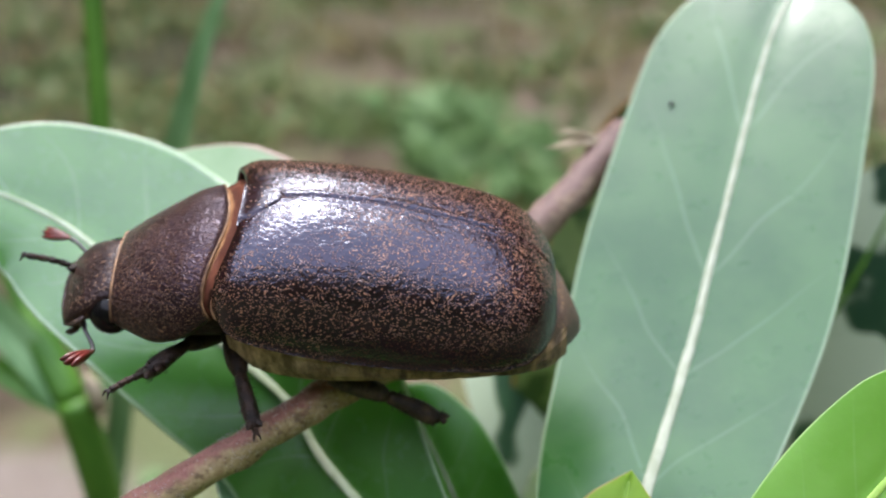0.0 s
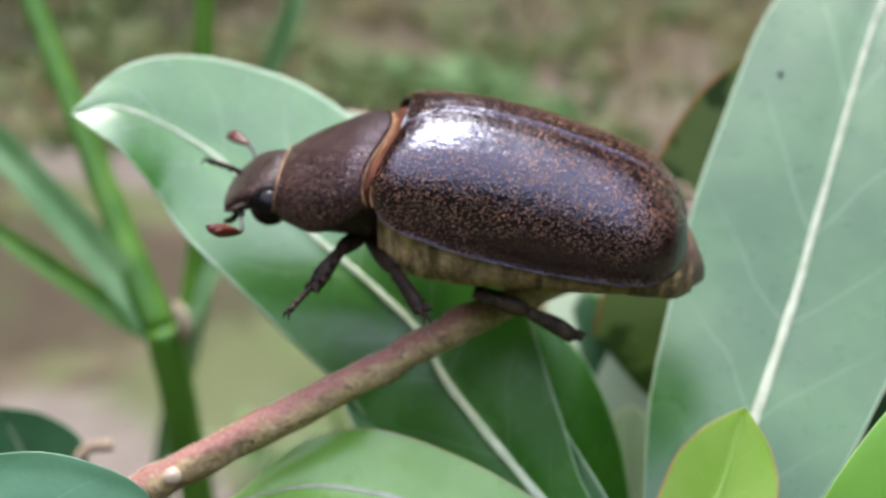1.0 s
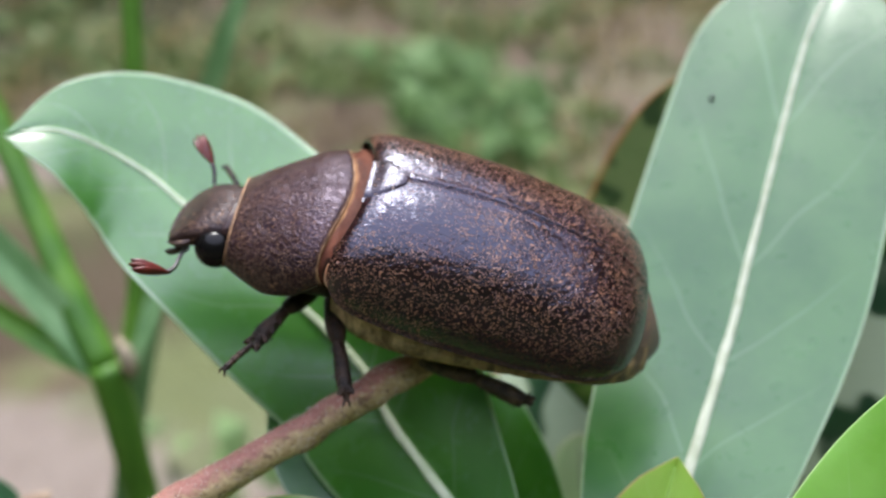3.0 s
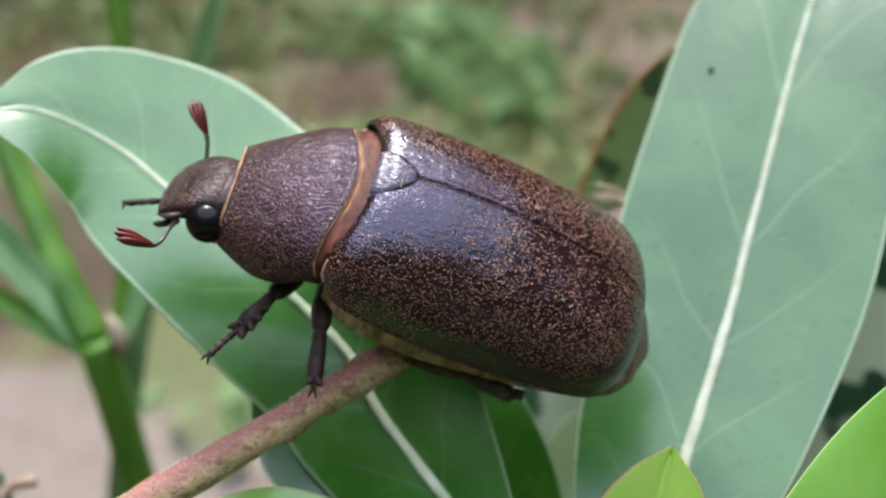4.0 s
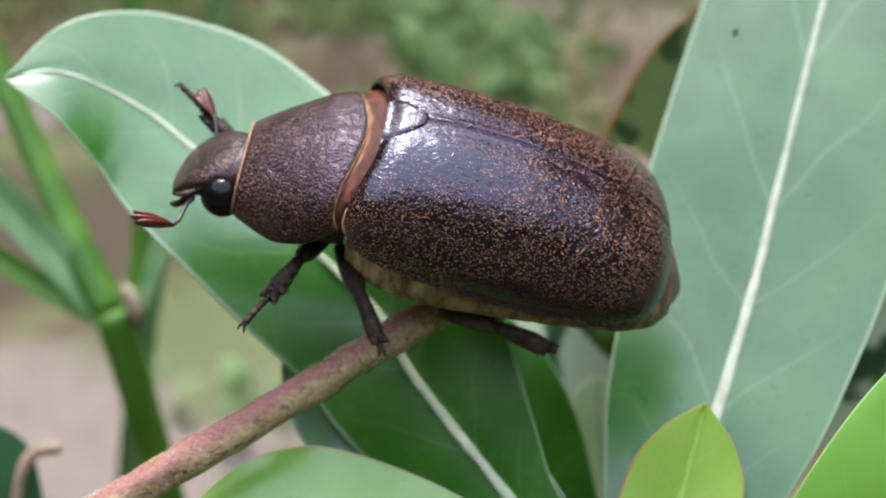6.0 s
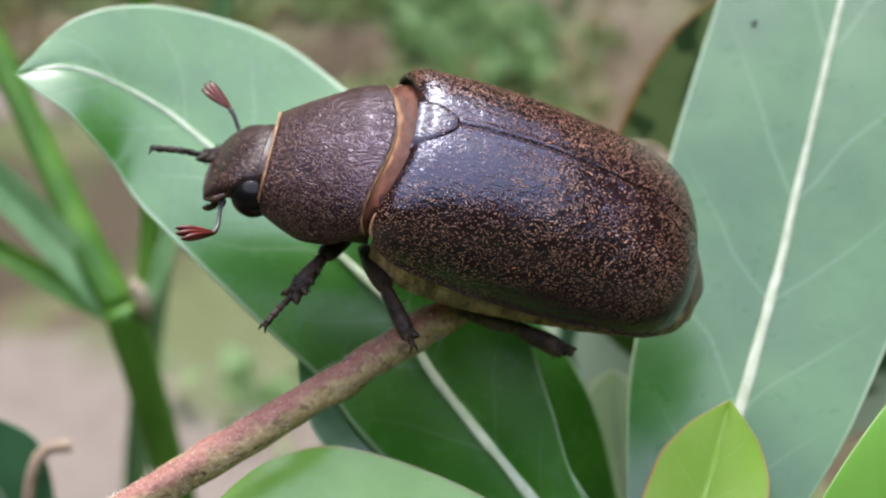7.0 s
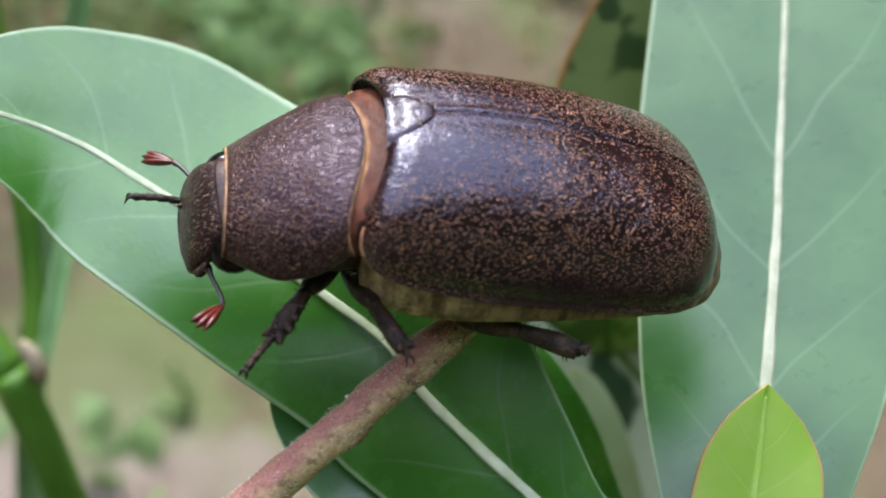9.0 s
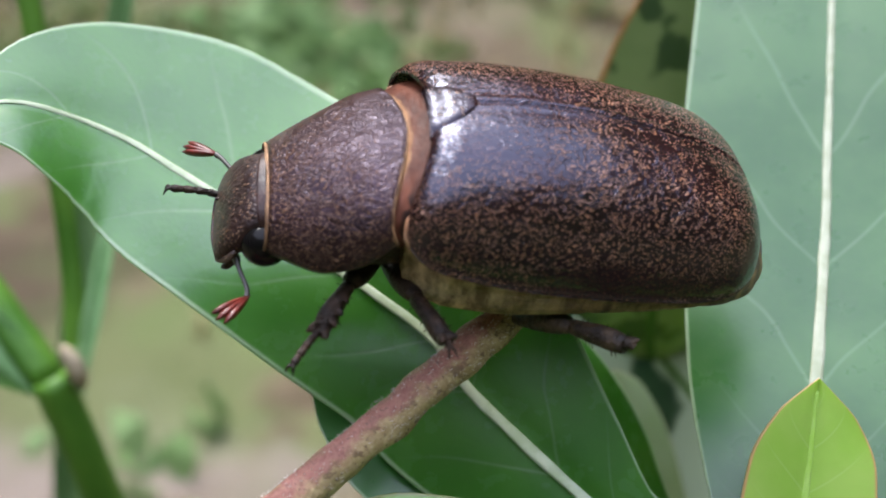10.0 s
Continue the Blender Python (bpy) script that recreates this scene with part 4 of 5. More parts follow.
def build_beetle():
    beetle = tagged(new("beetle"), "dark brown scarab beetle dusted with tan scales on a twig", "beetle")

    def taper(x):
        """The hind body draws in: its new x and the factor for its width."""
        return (0.5 + (x - 0.5) * 0.974 if x > 0.5 else x), 1 - 0.086 * max(0.0, (x - 0.5) / 1.4)

    def elytron_at(s, a):
        """A point of the outer skin: s from front to tail, a from the suture to the side (0 to 90 degrees)."""
        x = 1.935 * (1 - (1 - s) ** 1.6)
        w, top, low = (lerp_table(EDGE[k], x) for k in ("w", "top", "low"))
        y = w * math.sin(a) ** 0.84
        z = low + (top - low) * max(0.0, math.cos(a)) ** (0.8 - 0.12 * max(0.0, 1 - s * 2.6)) - 0.022 * math.exp(-((s * 38) ** 2))
        z += 0.002 * math.exp(-(((y - 0.17) / 0.03) ** 2)) * math.sin(min(1, s * 1.3) * math.pi)  # faint rib
        z -= 0.004 * math.exp(-(((y - 0.33) / 0.06) ** 2)) * math.sin(s * math.pi)
        x += (0.14 * math.cos(a) ** 2 + 0.02) * max(0.0, 1 - s * 2.2) ** 2
        x, k = taper(x)
        return (0.5 + (x - 0.5) * 0.975 if x > 0.5 else x), y * k, z

    def elytron(sign):
        nx, na = 52, 40
        verts, faces = [], []
        for skin in (0, 1):
            for i in range(nx + 1):
                for j in range(na + 1):
                    x, y, z = elytron_at(i / nx, (j / na) ** 1.9 * math.pi / 2)
                    z += 0.003 * math.exp(-(((y - 0.024) / 0.018) ** 2)) - 0.012 * math.exp(-((y / 0.012) ** 2))  # beaded suture
                    z -= 0.002 * math.exp(-(((y - 0.062) / 0.025) ** 2))  # groove beside it
                    if j == na:
                        y -= 0.012  # turned-in rim
                    if skin:
                        y, z = max(0.0, y - 0.03), z - 0.03 * (1 - j / na)
                    verts.append((x, sign * (y + 0.0002), z))
        c, size = na + 1, (nx + 1) * (na + 1)
        for i in range(nx):
            for j in range(na):
                a, b, d, e = i * c + j, i * c + j + 1, (i + 1) * c + j + 1, (i + 1) * c + j
                faces += [(a, b, d, e), (size + e, size + d, size + b, size + a)]
            a, b = i * c + na, (i + 1) * c + na
            faces.append((a, b, size + b, size + a))
        for j in range(na):
            faces.append((j, size + j, size + j + 1, j + 1))
        if sign > 0:
            faces = [f[::-1] for f in faces]
        part("elytron", mesh_from("elytron", verts, faces, ELYTRA), beetle, "glossy dark brown wing case with tan specks")

    elytron(-1), elytron(1)

    def loft(rows, sides=28, power=1.0):
        """Closed loft along x; rows of x, centre z, half width, height above and depth below."""
        verts, faces = [], []
        for x, zc, w, up, dn in rows:
            for j in range(sides):
                a = 2 * math.pi * j / sides
                s, c = math.sin(a), math.cos(a)
                verts.append((x, math.copysign(abs(s) ** power, s) * w, zc + (up if c > 0 else dn) * math.copysign(abs(c) ** power, c)))
        n = len(rows)
        for i in range(n - 1):
            for j in range(sides):
                k = (j + 1) % sides
                faces.append((i * sides + j, (i + 1) * sides + j, (i + 1) * sides + k, i * sides + k))
        faces.append(tuple(range(sides)))
        faces.append(tuple((n - 1) * sides + j for j in range(sides))[::-1])
        return verts, faces

    def rows_of(table, n):
        out = []
        for i in range(n):
            x = table[0][0] + (table[-1][0] - table[0][0]) * i / (n - 1)
            out.append((x, *(lerp_table([(r[0], r[k]) for r in table], x) for k in range(1, 5))))
        return out

    ab = rows_of([(0.04, 0.02, 0.42, 0.3, 0.33), (0.22, 0.0, 0.545, 0.3, 0.38), (0.7, -0.08, 0.62, 0.3, 0.28), (1.2, -0.12, 0.635, 0.3, 0.2), (1.6, -0.15, 0.6, 0.25, 0.17), (1.85, -0.23, 0.45, 0.16, 0.17), (1.96, -0.28, 0.3, 0.1, 0.12)], 60)
    ab = [(taper(x)[0], zc, taper(x)[1] * w * (1 - 0.008 * (abs((x * 5.2) % 1 - 0.5) > 0.44) * (x > 0.15)), u, d * (1 - 0.018 * (abs((x * 5.2) % 1 - 0.5) > 0.44) * (x > 0.15))) for x, zc, w, u, d in ab]
    part("abdomen", mesh_from("abdomen", *loft(ab, 36, 0.72), BELLY), beetle, "tan downy underside in bands")
    py = rows_of([(1.62, -0.16, 0.52, 0.24, 0.2), (1.8, -0.2, 0.44, 0.2, 0.19), (1.94, -0.25, 0.3, 0.15, 0.16), (2.02, -0.32, 0.16, 0.1, 0.09), (2.065, -0.36, 0.05, 0.04, 0.035)], 20)
    py = [(taper(x)[0] - 0.03 * (x - 1.62), zc, taper(x)[1] * w, u, d) for x, zc, w, u, d in py]
    part("pygidium", mesh_from("pygidium", *loft(py), PYGIDIUM), beetle, "brown pointed tail plate")

    # pronotum: an arched shield, narrow in front, with a straw-coloured rim
    def pron_at(s, a):
        """s from the front to the back edge, a from one side (-1) to the other."""
        w = lerp_table([(0, 0.33), (0.25, 0.41), (0.55, 0.49), (0.8, 0.525), (1, 0.51)], s)
        top = lerp_table([(0, 0.23), (0.3, 0.325), (0.6, 0.405), (0.85, 0.465), (1, 0.475)], s)
        low = lerp_table([(0, 0.0), (0.4, -0.02), (0.75, 0.06), (1, 0.19)], s)
        th = a * math.pi / 2
        x = -0.585 + s * 0.50
        x += (0.10 * math.cos(th * 1.0) ** 2 + 0.025 * math.exp(-((a / 0.3) ** 2))) * s ** 3 * 1.1 - 0.02 * abs(a) ** 2 * (1 - s)
        x += 0.075 * (abs(a) ** 4) * s ** 3
        y, z = w * math.copysign(abs(math.sin(th)) ** 0.95, a), low + (top - low) * math.cos(th) ** 0.85
        return Vector((x, y, z))

    ns, nb = 26, 44
    verts, faces = [], []
    for skin in (0, 1):
        for i in range(ns + 1):
            for j in range(nb + 1):
                p = pron_at(i / ns, j / nb * 2 - 1)
                if skin:
                    p = Vector((p.x + (0.012 if i == 0 else -0.012 if i == ns else 0), p.y * 0.93, p.z - 0.045))
                verts.append(p)
    c, size = nb + 1, (ns + 1) * (nb + 1)
    for i in range(ns):
        for j in range(nb):
            a, b, d, e = i * c + j, i * c + j + 1, (i + 1) * c + j + 1, (i + 1) * c + j
            faces += [(a, e, d, b), (size + a, size + b, size + d, size + e)]
        for j in (0, nb):
            a, b = i * c + j, (i + 1) * c + j
            faces.append((a, size + a, size + b, b))
    for i in (0, ns):
        for j in range(nb):
            a = i * c + j
            faces.append((a, a + 1, size + a + 1, size + a))
    pron = part("pronotum", mesh_from("pronotum", verts, faces, PRONOTUM), beetle, "finely pitted dark brown neck shield")
    for s, r, off in ((1.0, 0.0065, 0.004), (0.0, 0.009, -0.005)):
        rim = [pron_at(s, k / 30 - 1) + Vector((off, 0, -0.012)) for k in range(61)]
        rv, rf, ru = tube(rim, r, 7, 0.5, 3, 1.0, (1, 0, 0))
        part("fringe", mesh_from("fringe", rv, rf, FRINGE), pron, "straw-coloured fringe")
    chest = rows_of([(-0.60, 0.02, 0.24, 0.14, 0.14), (-0.45, 0.02, 0.36, 0.2, 0.22), (-0.2, 0.05, 0.43, 0.28, 0.25), (0.02, 0.06, 0.42, 0.28, 0.28)], 14)
    part("thorax", mesh_from("thorax", *loft(chest), LEG), beetle, "dark brown underside of the thorax")

    # amber saddle between the neck shield and the wing cases
    verts, faces, skin_uv = [], [], []
    for i in range(9):
        for j in range(41):
            a = j / 20 - 1
            th = a * math.pi / 2
            p = pron_at(1.0, a * 0.97)
            x = p.x - 0.04 + i / 8 * (0.25 - 0.13 * abs(a) ** 3)
            crease = 0.012 * noise.noise((i * 0.5, a * 9.0, 4.0)) * (0.3 + abs(a))
            verts.append((x, p.y * (0.965 + 0.055 * i / 8) + crease, p.z - 0.04 + 0.03 * i / 8 + 0.012 * math.sin(i / 8 * math.pi) - 0.012 * abs(a) + crease + 0.09 * (i / 8) ** 1.5 * (1 - 0.5 * a * a)))
            skin_uv.append((i / 8, j / 40))
    for i in range(8):
        for j in range(40):
            faces.append((i * 41 + j, (i + 1) * 41 + j, (i + 1) * 41 + j + 1, i * 41 + j + 1))
    nv = len(verts)
    verts += [(x, y * 0.95, z - 0.05) for x, y, z in verts]
    faces += [tuple(nv + k for k in f[::-1]) for f in faces]
    saddle = part("membrane", mesh_from("membrane", verts, faces, MEMBRANE, skin_uv * 2), beetle, "amber band between neck shield and wing cases")
    line = [pron_at(1.0, (k / 30 - 1) * 0.93) for k in range(61)]
    rv, rf, ru = tube([Vector((p.x + 0.135 - 0.09 * abs(k / 30 - 1) ** 3, p.y * 0.985, p.z - 0.012 + 0.03 * (1 - (k / 30 - 1) ** 2))) for k, p in enumerate(line)], 0.009, 7, 0.9, 6, 1.0, (1, 0, 0))
    part("border", mesh_from("border", rv, rf, FRINGE), saddle, "straw-coloured border of the amber band")
    for sg in (-1, 1):
        v, f, _ = tube(spline([(0.035, sg * 0.475, 0.335), (0.045, sg * 0.515, 0.27), (0.05, sg * 0.535, 0.19)], 8), [0.012, 0.022, 0.03, 0.034, 0.036, 0.034, 0.028, 0.01], 8, 0.3, 3, flat=0.5, hint=(0, sg, 0))
        part("shoulder_plate", mesh_from("shoulder_plate", v, f, PLATE), beetle, "small tan plate")

    # scutellum, flush with the wing cases
    verts, faces = [], []
    for drop in (0.013, -0.04):
        for i in range(17):
            q = i / 16
            wide = 0.178 * (1 - q ** 1.7) ** 0.8
            for j in range(17):
                y = (j / 8 - 1) * wide
                x, _, z = elytron_at(0.1 * q - 0.004, math.asin(min(1.0, abs(y) / 0.52) ** (1 / 0.84)))
                edge = max(abs(j / 8 - 1) ** 10, q ** 14)
                verts.append((x, y, z + drop - 0.024 * edge * (drop > 0)))
    for i in range(16):
        for j in range(16):
            k = i * 17 + j
            faces += [(k, k + 17, k + 18, k + 1), (289 + k, 289 + k + 1, 289 + k + 18, 289 + k + 17)]
        for j in (0, 16):
            k = i * 17 + j
            faces.append((k, k + 17, 289 + k + 17, 289 + k))
    part("scutellum", mesh_from("scutellum", verts, faces, SHIELD), beetle, "smooth dark shield between the wing cases")

    # head, its origin at the neck
    skull = [(-0.43, -0.225, 0.15, 0.012, 0.03), (-0.42, -0.222, 0.215, 0.03, 0.05), (-0.35, -0.165, 0.255, 0.065, 0.1), (-0.25, -0.1, 0.262, 0.095, 0.15), (-0.12, -0.065, 0.235, 0.11, 0.16), (0.05, -0.06, 0.2, 0.09, 0.15)]
    hd = rows_of(skull, 22)
    head = part("head", mesh_from("head", *loft(hd, 30, 0.85), HEAD_SHELL), beetle, "small dark brown head")
    band = [(x, zc, w * 1.012, up * 1.05 + 0.002, dn * 0.4) for x, zc, w, up, dn in rows_of(skull, 49) if -0.11 < x < -0.01]
    part("vertex", mesh_from("vertex", *loft(band, 30, 0.85), VERTEX), head, "smooth reddish brown back of the head")
    lip = []
    for k in range(33):
        a = math.pi * (k / 32 - 0.5)
        lip.append(Vector((-0.432 + 0.06 * abs(math.sin(a)) ** 3, 0.225 * math.sin(a), -0.216 + 0.035 * abs(math.sin(a)) ** 3)))
    part("lip", mesh_from("lip", *tube(lip, 0.009, 7, 0.3, 2, 1.0, (0, 0, 1))[:2], HEAD_SHELL), head, "raised front edge of the head")
    for sg in (-1, 1):
        v, f = [], []
        for i in range(13):
            for j in range(18):
                a, b = math.pi * i / 12, 2 * math.pi * j / 18
                v.append((-0.125 + 0.12 * math.sin(a) * math.cos(b), sg * 0.232 - 0.008 + 0.108 * math.sin(a) * math.sin(b), -0.155 + 0.015 * (sg < 0) + 0.118 * math.cos(a)))
        for i in range(12):
            for j in range(18):
                k = (j + 1) % 18
                f.append((i * 18 + j, (i + 1) * 18 + j, (i + 1) * 18 + k, i * 18 + k))
        part("eye", mesh_from("eye", v, f, EYE), head, "shiny black eye")
        v, f, _ = tube(spline([(-0.33, sg * 0.18, -0.24), (-0.36, sg * 0.2, -0.3), (-0.42, sg * 0.19, -0.34)], 8), [0.02, 0.024, 0.02, 0.024, 0.02, 0.022, 0.018, 0.008], 7)
        part("palp", mesh_from("palp", v, f, LEG), head)
        v, f, _ = tube(spline([(-0.27, sg * 0.262, -0.13), (-0.33, sg * 0.268, -0.175), (-0.41, sg * 0.22, -0.235)], 8), [0.01, 0.016, 0.018, 0.018, 0.017, 0.016, 0.014, 0.006], 7, 0.4)
        part("cheek_ridge", mesh_from("cheek_ridge", v, f, PYGIDIUM), head, "tan ridge in front of the eye")

    def antenna(spread, elbow):
        """Along -x from its root: a jointed stalk to an elbow at +z, then a club of three leaves."""
        bend, tip = Vector((-0.19, 0, elbow)), Vector((-0.41, 0, 0))
        stalk = spline([(0.02, 0, 0), (-0.05, 0, elbow * 0.34), (-0.13, 0, elbow * 0.86), bend], 15)
        v, f, _ = tube(stalk, [0.018, 0.022, 0.019, 0.013, 0.0125, 0.0115, 0.0125, 0.0115, 0.0125, 0.012, 0.0135, 0.0125, 0.0155, 0.016, 0.011], 9)
        top = part("antenna", mesh_from("antenna", v, f, FEELER), beetle, "jointed antenna with a red fan-shaped club")
        way = tip - bend
        for k in range(3):
            d = Matrix.Rotation(radians((k - 1) * spread), 3, "Y") @ way * (1.0 - 0.05 * (k != 1))
            path = [bend - way * 0.06 + d * (q / 8) + Vector((0, 0.012 * (k - 1) * q / 8, 0)) for q in range(9)]
            v, f, _ = tube(path, [0.012, 0.022, 0.03, 0.035, 0.038, 0.039, 0.036, 0.026, 0.007], 10, 0.08, k, 0.5, (0.02, 0, 1))
            part("lamella", mesh_from("lamella", v, f, CLUB), top, "dark red club leaf")
        return top

    feelers = [antenna(9, 0.12), antenna(8, 0.045)]

    def leg(name, reach, knee, ankle, thigh, shin, spurs, seed, shell=LEG):
        """Origin at the hip, the foot at reach along +x, +z outwards; shin holds radii from the knee to the ankle."""
        hip, knee, ankle, foot = Vector((0, 0, 0)), Vector(knee), Vector(ankle), Vector((reach, 0, 0))
        v, f, _ = tube(spline([hip - (knee - hip) * 0.75, hip.lerp(knee, 0.5) + Vector((0, 0, 0.01)), knee], 12), [thigh * q for q in (0.7, 0.9, 1.0, 1.08, 1.1, 1.08, 1.03, 0.98, 0.9, 0.82, 0.72, 0.45)], 12, 0.12, seed, 0.85)
        top = part("leg", mesh_from(name, v, f, shell), beetle, "dark brown spiny leg")
        n = 16
        radii = [lerp_table([(k / (len(shin) - 1), r) for k, r in enumerate(shin)], i / (n - 1)) for i in range(n)]
        pieces = [tube(spline([knee, knee.lerp(ankle, 0.5) + Vector((0, 0, 0.008)), ankle], n), radii, 12, 0.15, seed + 1, 1.0)[:2]]
        hairs, rng = [], random.Random(seed)
        for at, way in spurs:
            b = knee.lerp(ankle, at)
            w = Vector(way)
            pieces.append(tube([b, b + w * 0.45, b + w * 0.8 + Vector((0.006, 0, 0)), b + w + Vector((0.014, 0, 0))], [0.036, 0.03, 0.018, 0.004], 8)[:2])
        for _ in range(34):
            at, a = rng.uniform(0.05, 1.0), rng.uniform(0, 6.283)
            b = knee.lerp(ankle, at)
            w = Vector((0.35, math.sin(a), math.cos(a)))
            r = lerp_table([(k / (len(shin) - 1), x) for k, x in enumerate(shin)], at)
            hairs.append(tube([b + w * r * 0.8, b + w * (r + 0.022)], [0.0035, 0.001], 4)[:2])
        part("tibia", mesh_from("tibia", *joined(*pieces), shell), top)
        tagged(part("bristles", mesh_from("bristles", *joined(*hairs), shell), top, "short dark bristles"), kind="stuff")
        joints = []
        path = spline([ankle, ankle.lerp(foot, 0.5) + Vector((0, 0, 0.016)), foot], 6)
        for i, (a, b) in enumerate(zip(path, path[1:])):
            r = 0.019
            joints.append(tube([a.lerp(b, -0.12), a.lerp(b, 0.3), a.lerp(b, 0.75), b], [r * 0.85, r * 0.95, r * 1.12, r * 0.85], 9)[:2])
        d = (foot - ankle).normalized()
        for sd in (-1, 1) if name != "hind_leg" else ():
            o = Vector((0.0, 0.3 * sd, 0.0))
            joints.append(tube(spline([foot, foot + (d * 0.5 + o) * 0.045, foot + (d * 0.7 + o * 1.3 + Vector((0, 0, -0.7))) * 0.055], 6), [0.012, 0.01, 0.009, 0.007, 0.005, 0.001], 7)[:2])
        part("foot", mesh_from("foot", *joined(*joints), shell), top)
        return top

    legs = {}
    for tag in ("near", "far"):
        legs["front_" + tag] = leg("front_leg", 0.66, (0.15, 0, 0.035), (0.41 if tag == "near" else 0.36, 0, -0.015), 0.056, (0.034, 0.042, 0.05, 0.052, 0.04), ((0.3, (0.02, 0.05, 0.03)), (0.55, (0.03, 0.065, 0.04)), (0.78, (0.04, 0.075, 0.045)), (0.98, (0.06, 0.065, 0.04)), (0.9, (0.05, -0.06, -0.02))), 3)
        legs["middle_" + tag] = leg("middle_leg", 0.56, (0.2, 0, 0.015), (0.51, 0, 0.0), 0.056, (0.04, 0.042, 0.043, 0.045, 0.04), ((0.95, (0.05, 0.04, 0.045)), (0.95, (0.05, -0.04, 0.04))), 5)
        legs["hind_" + tag] = leg("hind_leg", 0.55, (0.2, 0, 0.02), (0.50, 0, 0.0), 0.06, (0.04, 0.046, 0.052, 0.055, 0.046), ((0.97, (0.06, 0.03, 0.03)),), 7, LEG_HIND)
    return beetle, head, feelers, legs


# ---- motion ----
BEETLE = [
    (0, (-0.874, -0.133, 18.112), (13.3, -0.4, -1.8)),
    (0.2, (-0.960, -0.200, 18.029), (16.9, 0.0, -1.9)),
    (0.5, (-1.029, -0.185, 17.975), (14.7, 0.8, 0.7)),
    (0.7, (-1.164, -0.251, 17.981), (14.0, -1.5, 1.0)),
    (1, (-0.881, -0.050, 18.170), (2.1, -0.5, -6.0)),
    (1.5, (-0.713, -0.048, 18.165), (10.7, 3.1, -4.6)),
    (2, (-0.631, -0.052, 18.206), (16.6, 6.8, -5.1)),
    (2.5, (-0.656, -0.047, 18.228), (14.1, 4.8, -6.7)),
    (4, (-0.547, -0.054, 18.247), (20.7, 15.3, -5.4)),
    (4.5, (-0.560, -0.074, 18.236), (20.6, 13.5, -4.8)),
    (5, (-0.666, -0.100, 18.266), (13.6, 6.6, -5.5)),
    (6.5, (-0.633, -0.120, 18.262), (15.9, 10.2, -3.7)),
    (7, (-0.614, -0.107, 18.261), (18.5, 11.2, -4.1)),
    (7.5, (-0.592, -0.103, 18.241), (20.0, 13.3, -2.8)),
    (7.8, (-0.573, -0.090, 18.230), (23.0, 10.5, -2.6)),
    (8, (-0.642, -0.080, 18.226), (18.4, 10.4, -3.3)),
    (8.2, (-0.697, -0.106, 18.234), (17.9, 6.4, -3.9)),
    (8.5, (-0.674, -0.080, 18.229), (15.4, 8.2, -3.6)),
    (9, (-0.665, -0.086, 18.214), (13.9, 6.4, -4.3)),
    (9.5, (-0.683, -0.090, 18.205), (13.0, 6.1, -3.9)),
    (10, (-0.694, -0.079, 18.195), (13.2, 6.7, -3.0)),
]
HEAD = [
    (0, 4.6, 1.7, 4.0), (0.5, 3.8, -2.0, 1.2), (1, 4.1, 4.6, 0.2), (1.5, 1.0, 3.6, -3.2), (2, -7.1, 5.7, -3.3), (2.5, -5.2, 7.6, -5.9),
    (4, -14.1, 2.6, -6.0), (4.5, -8.0, -8.1, 3.7), (5, -5.0, -1.2, -3.9), (6.5, -8.6, 3.1, -6.8), (7, -5.9, -5.0, -2.2), (7.5, -1.9, -11.1, -0.8),
    (8, 5.9, -5.8, -0.6), (8.5, 1.5, -5.9, 1.1), (9, 14.6, -24.6, -1.2), (9.5, 9.5, -18.9, -2.6), (10, 10.9, -18.6, -6.9),
]
NECK = Vector((-0.521, 0.0, 0.118))


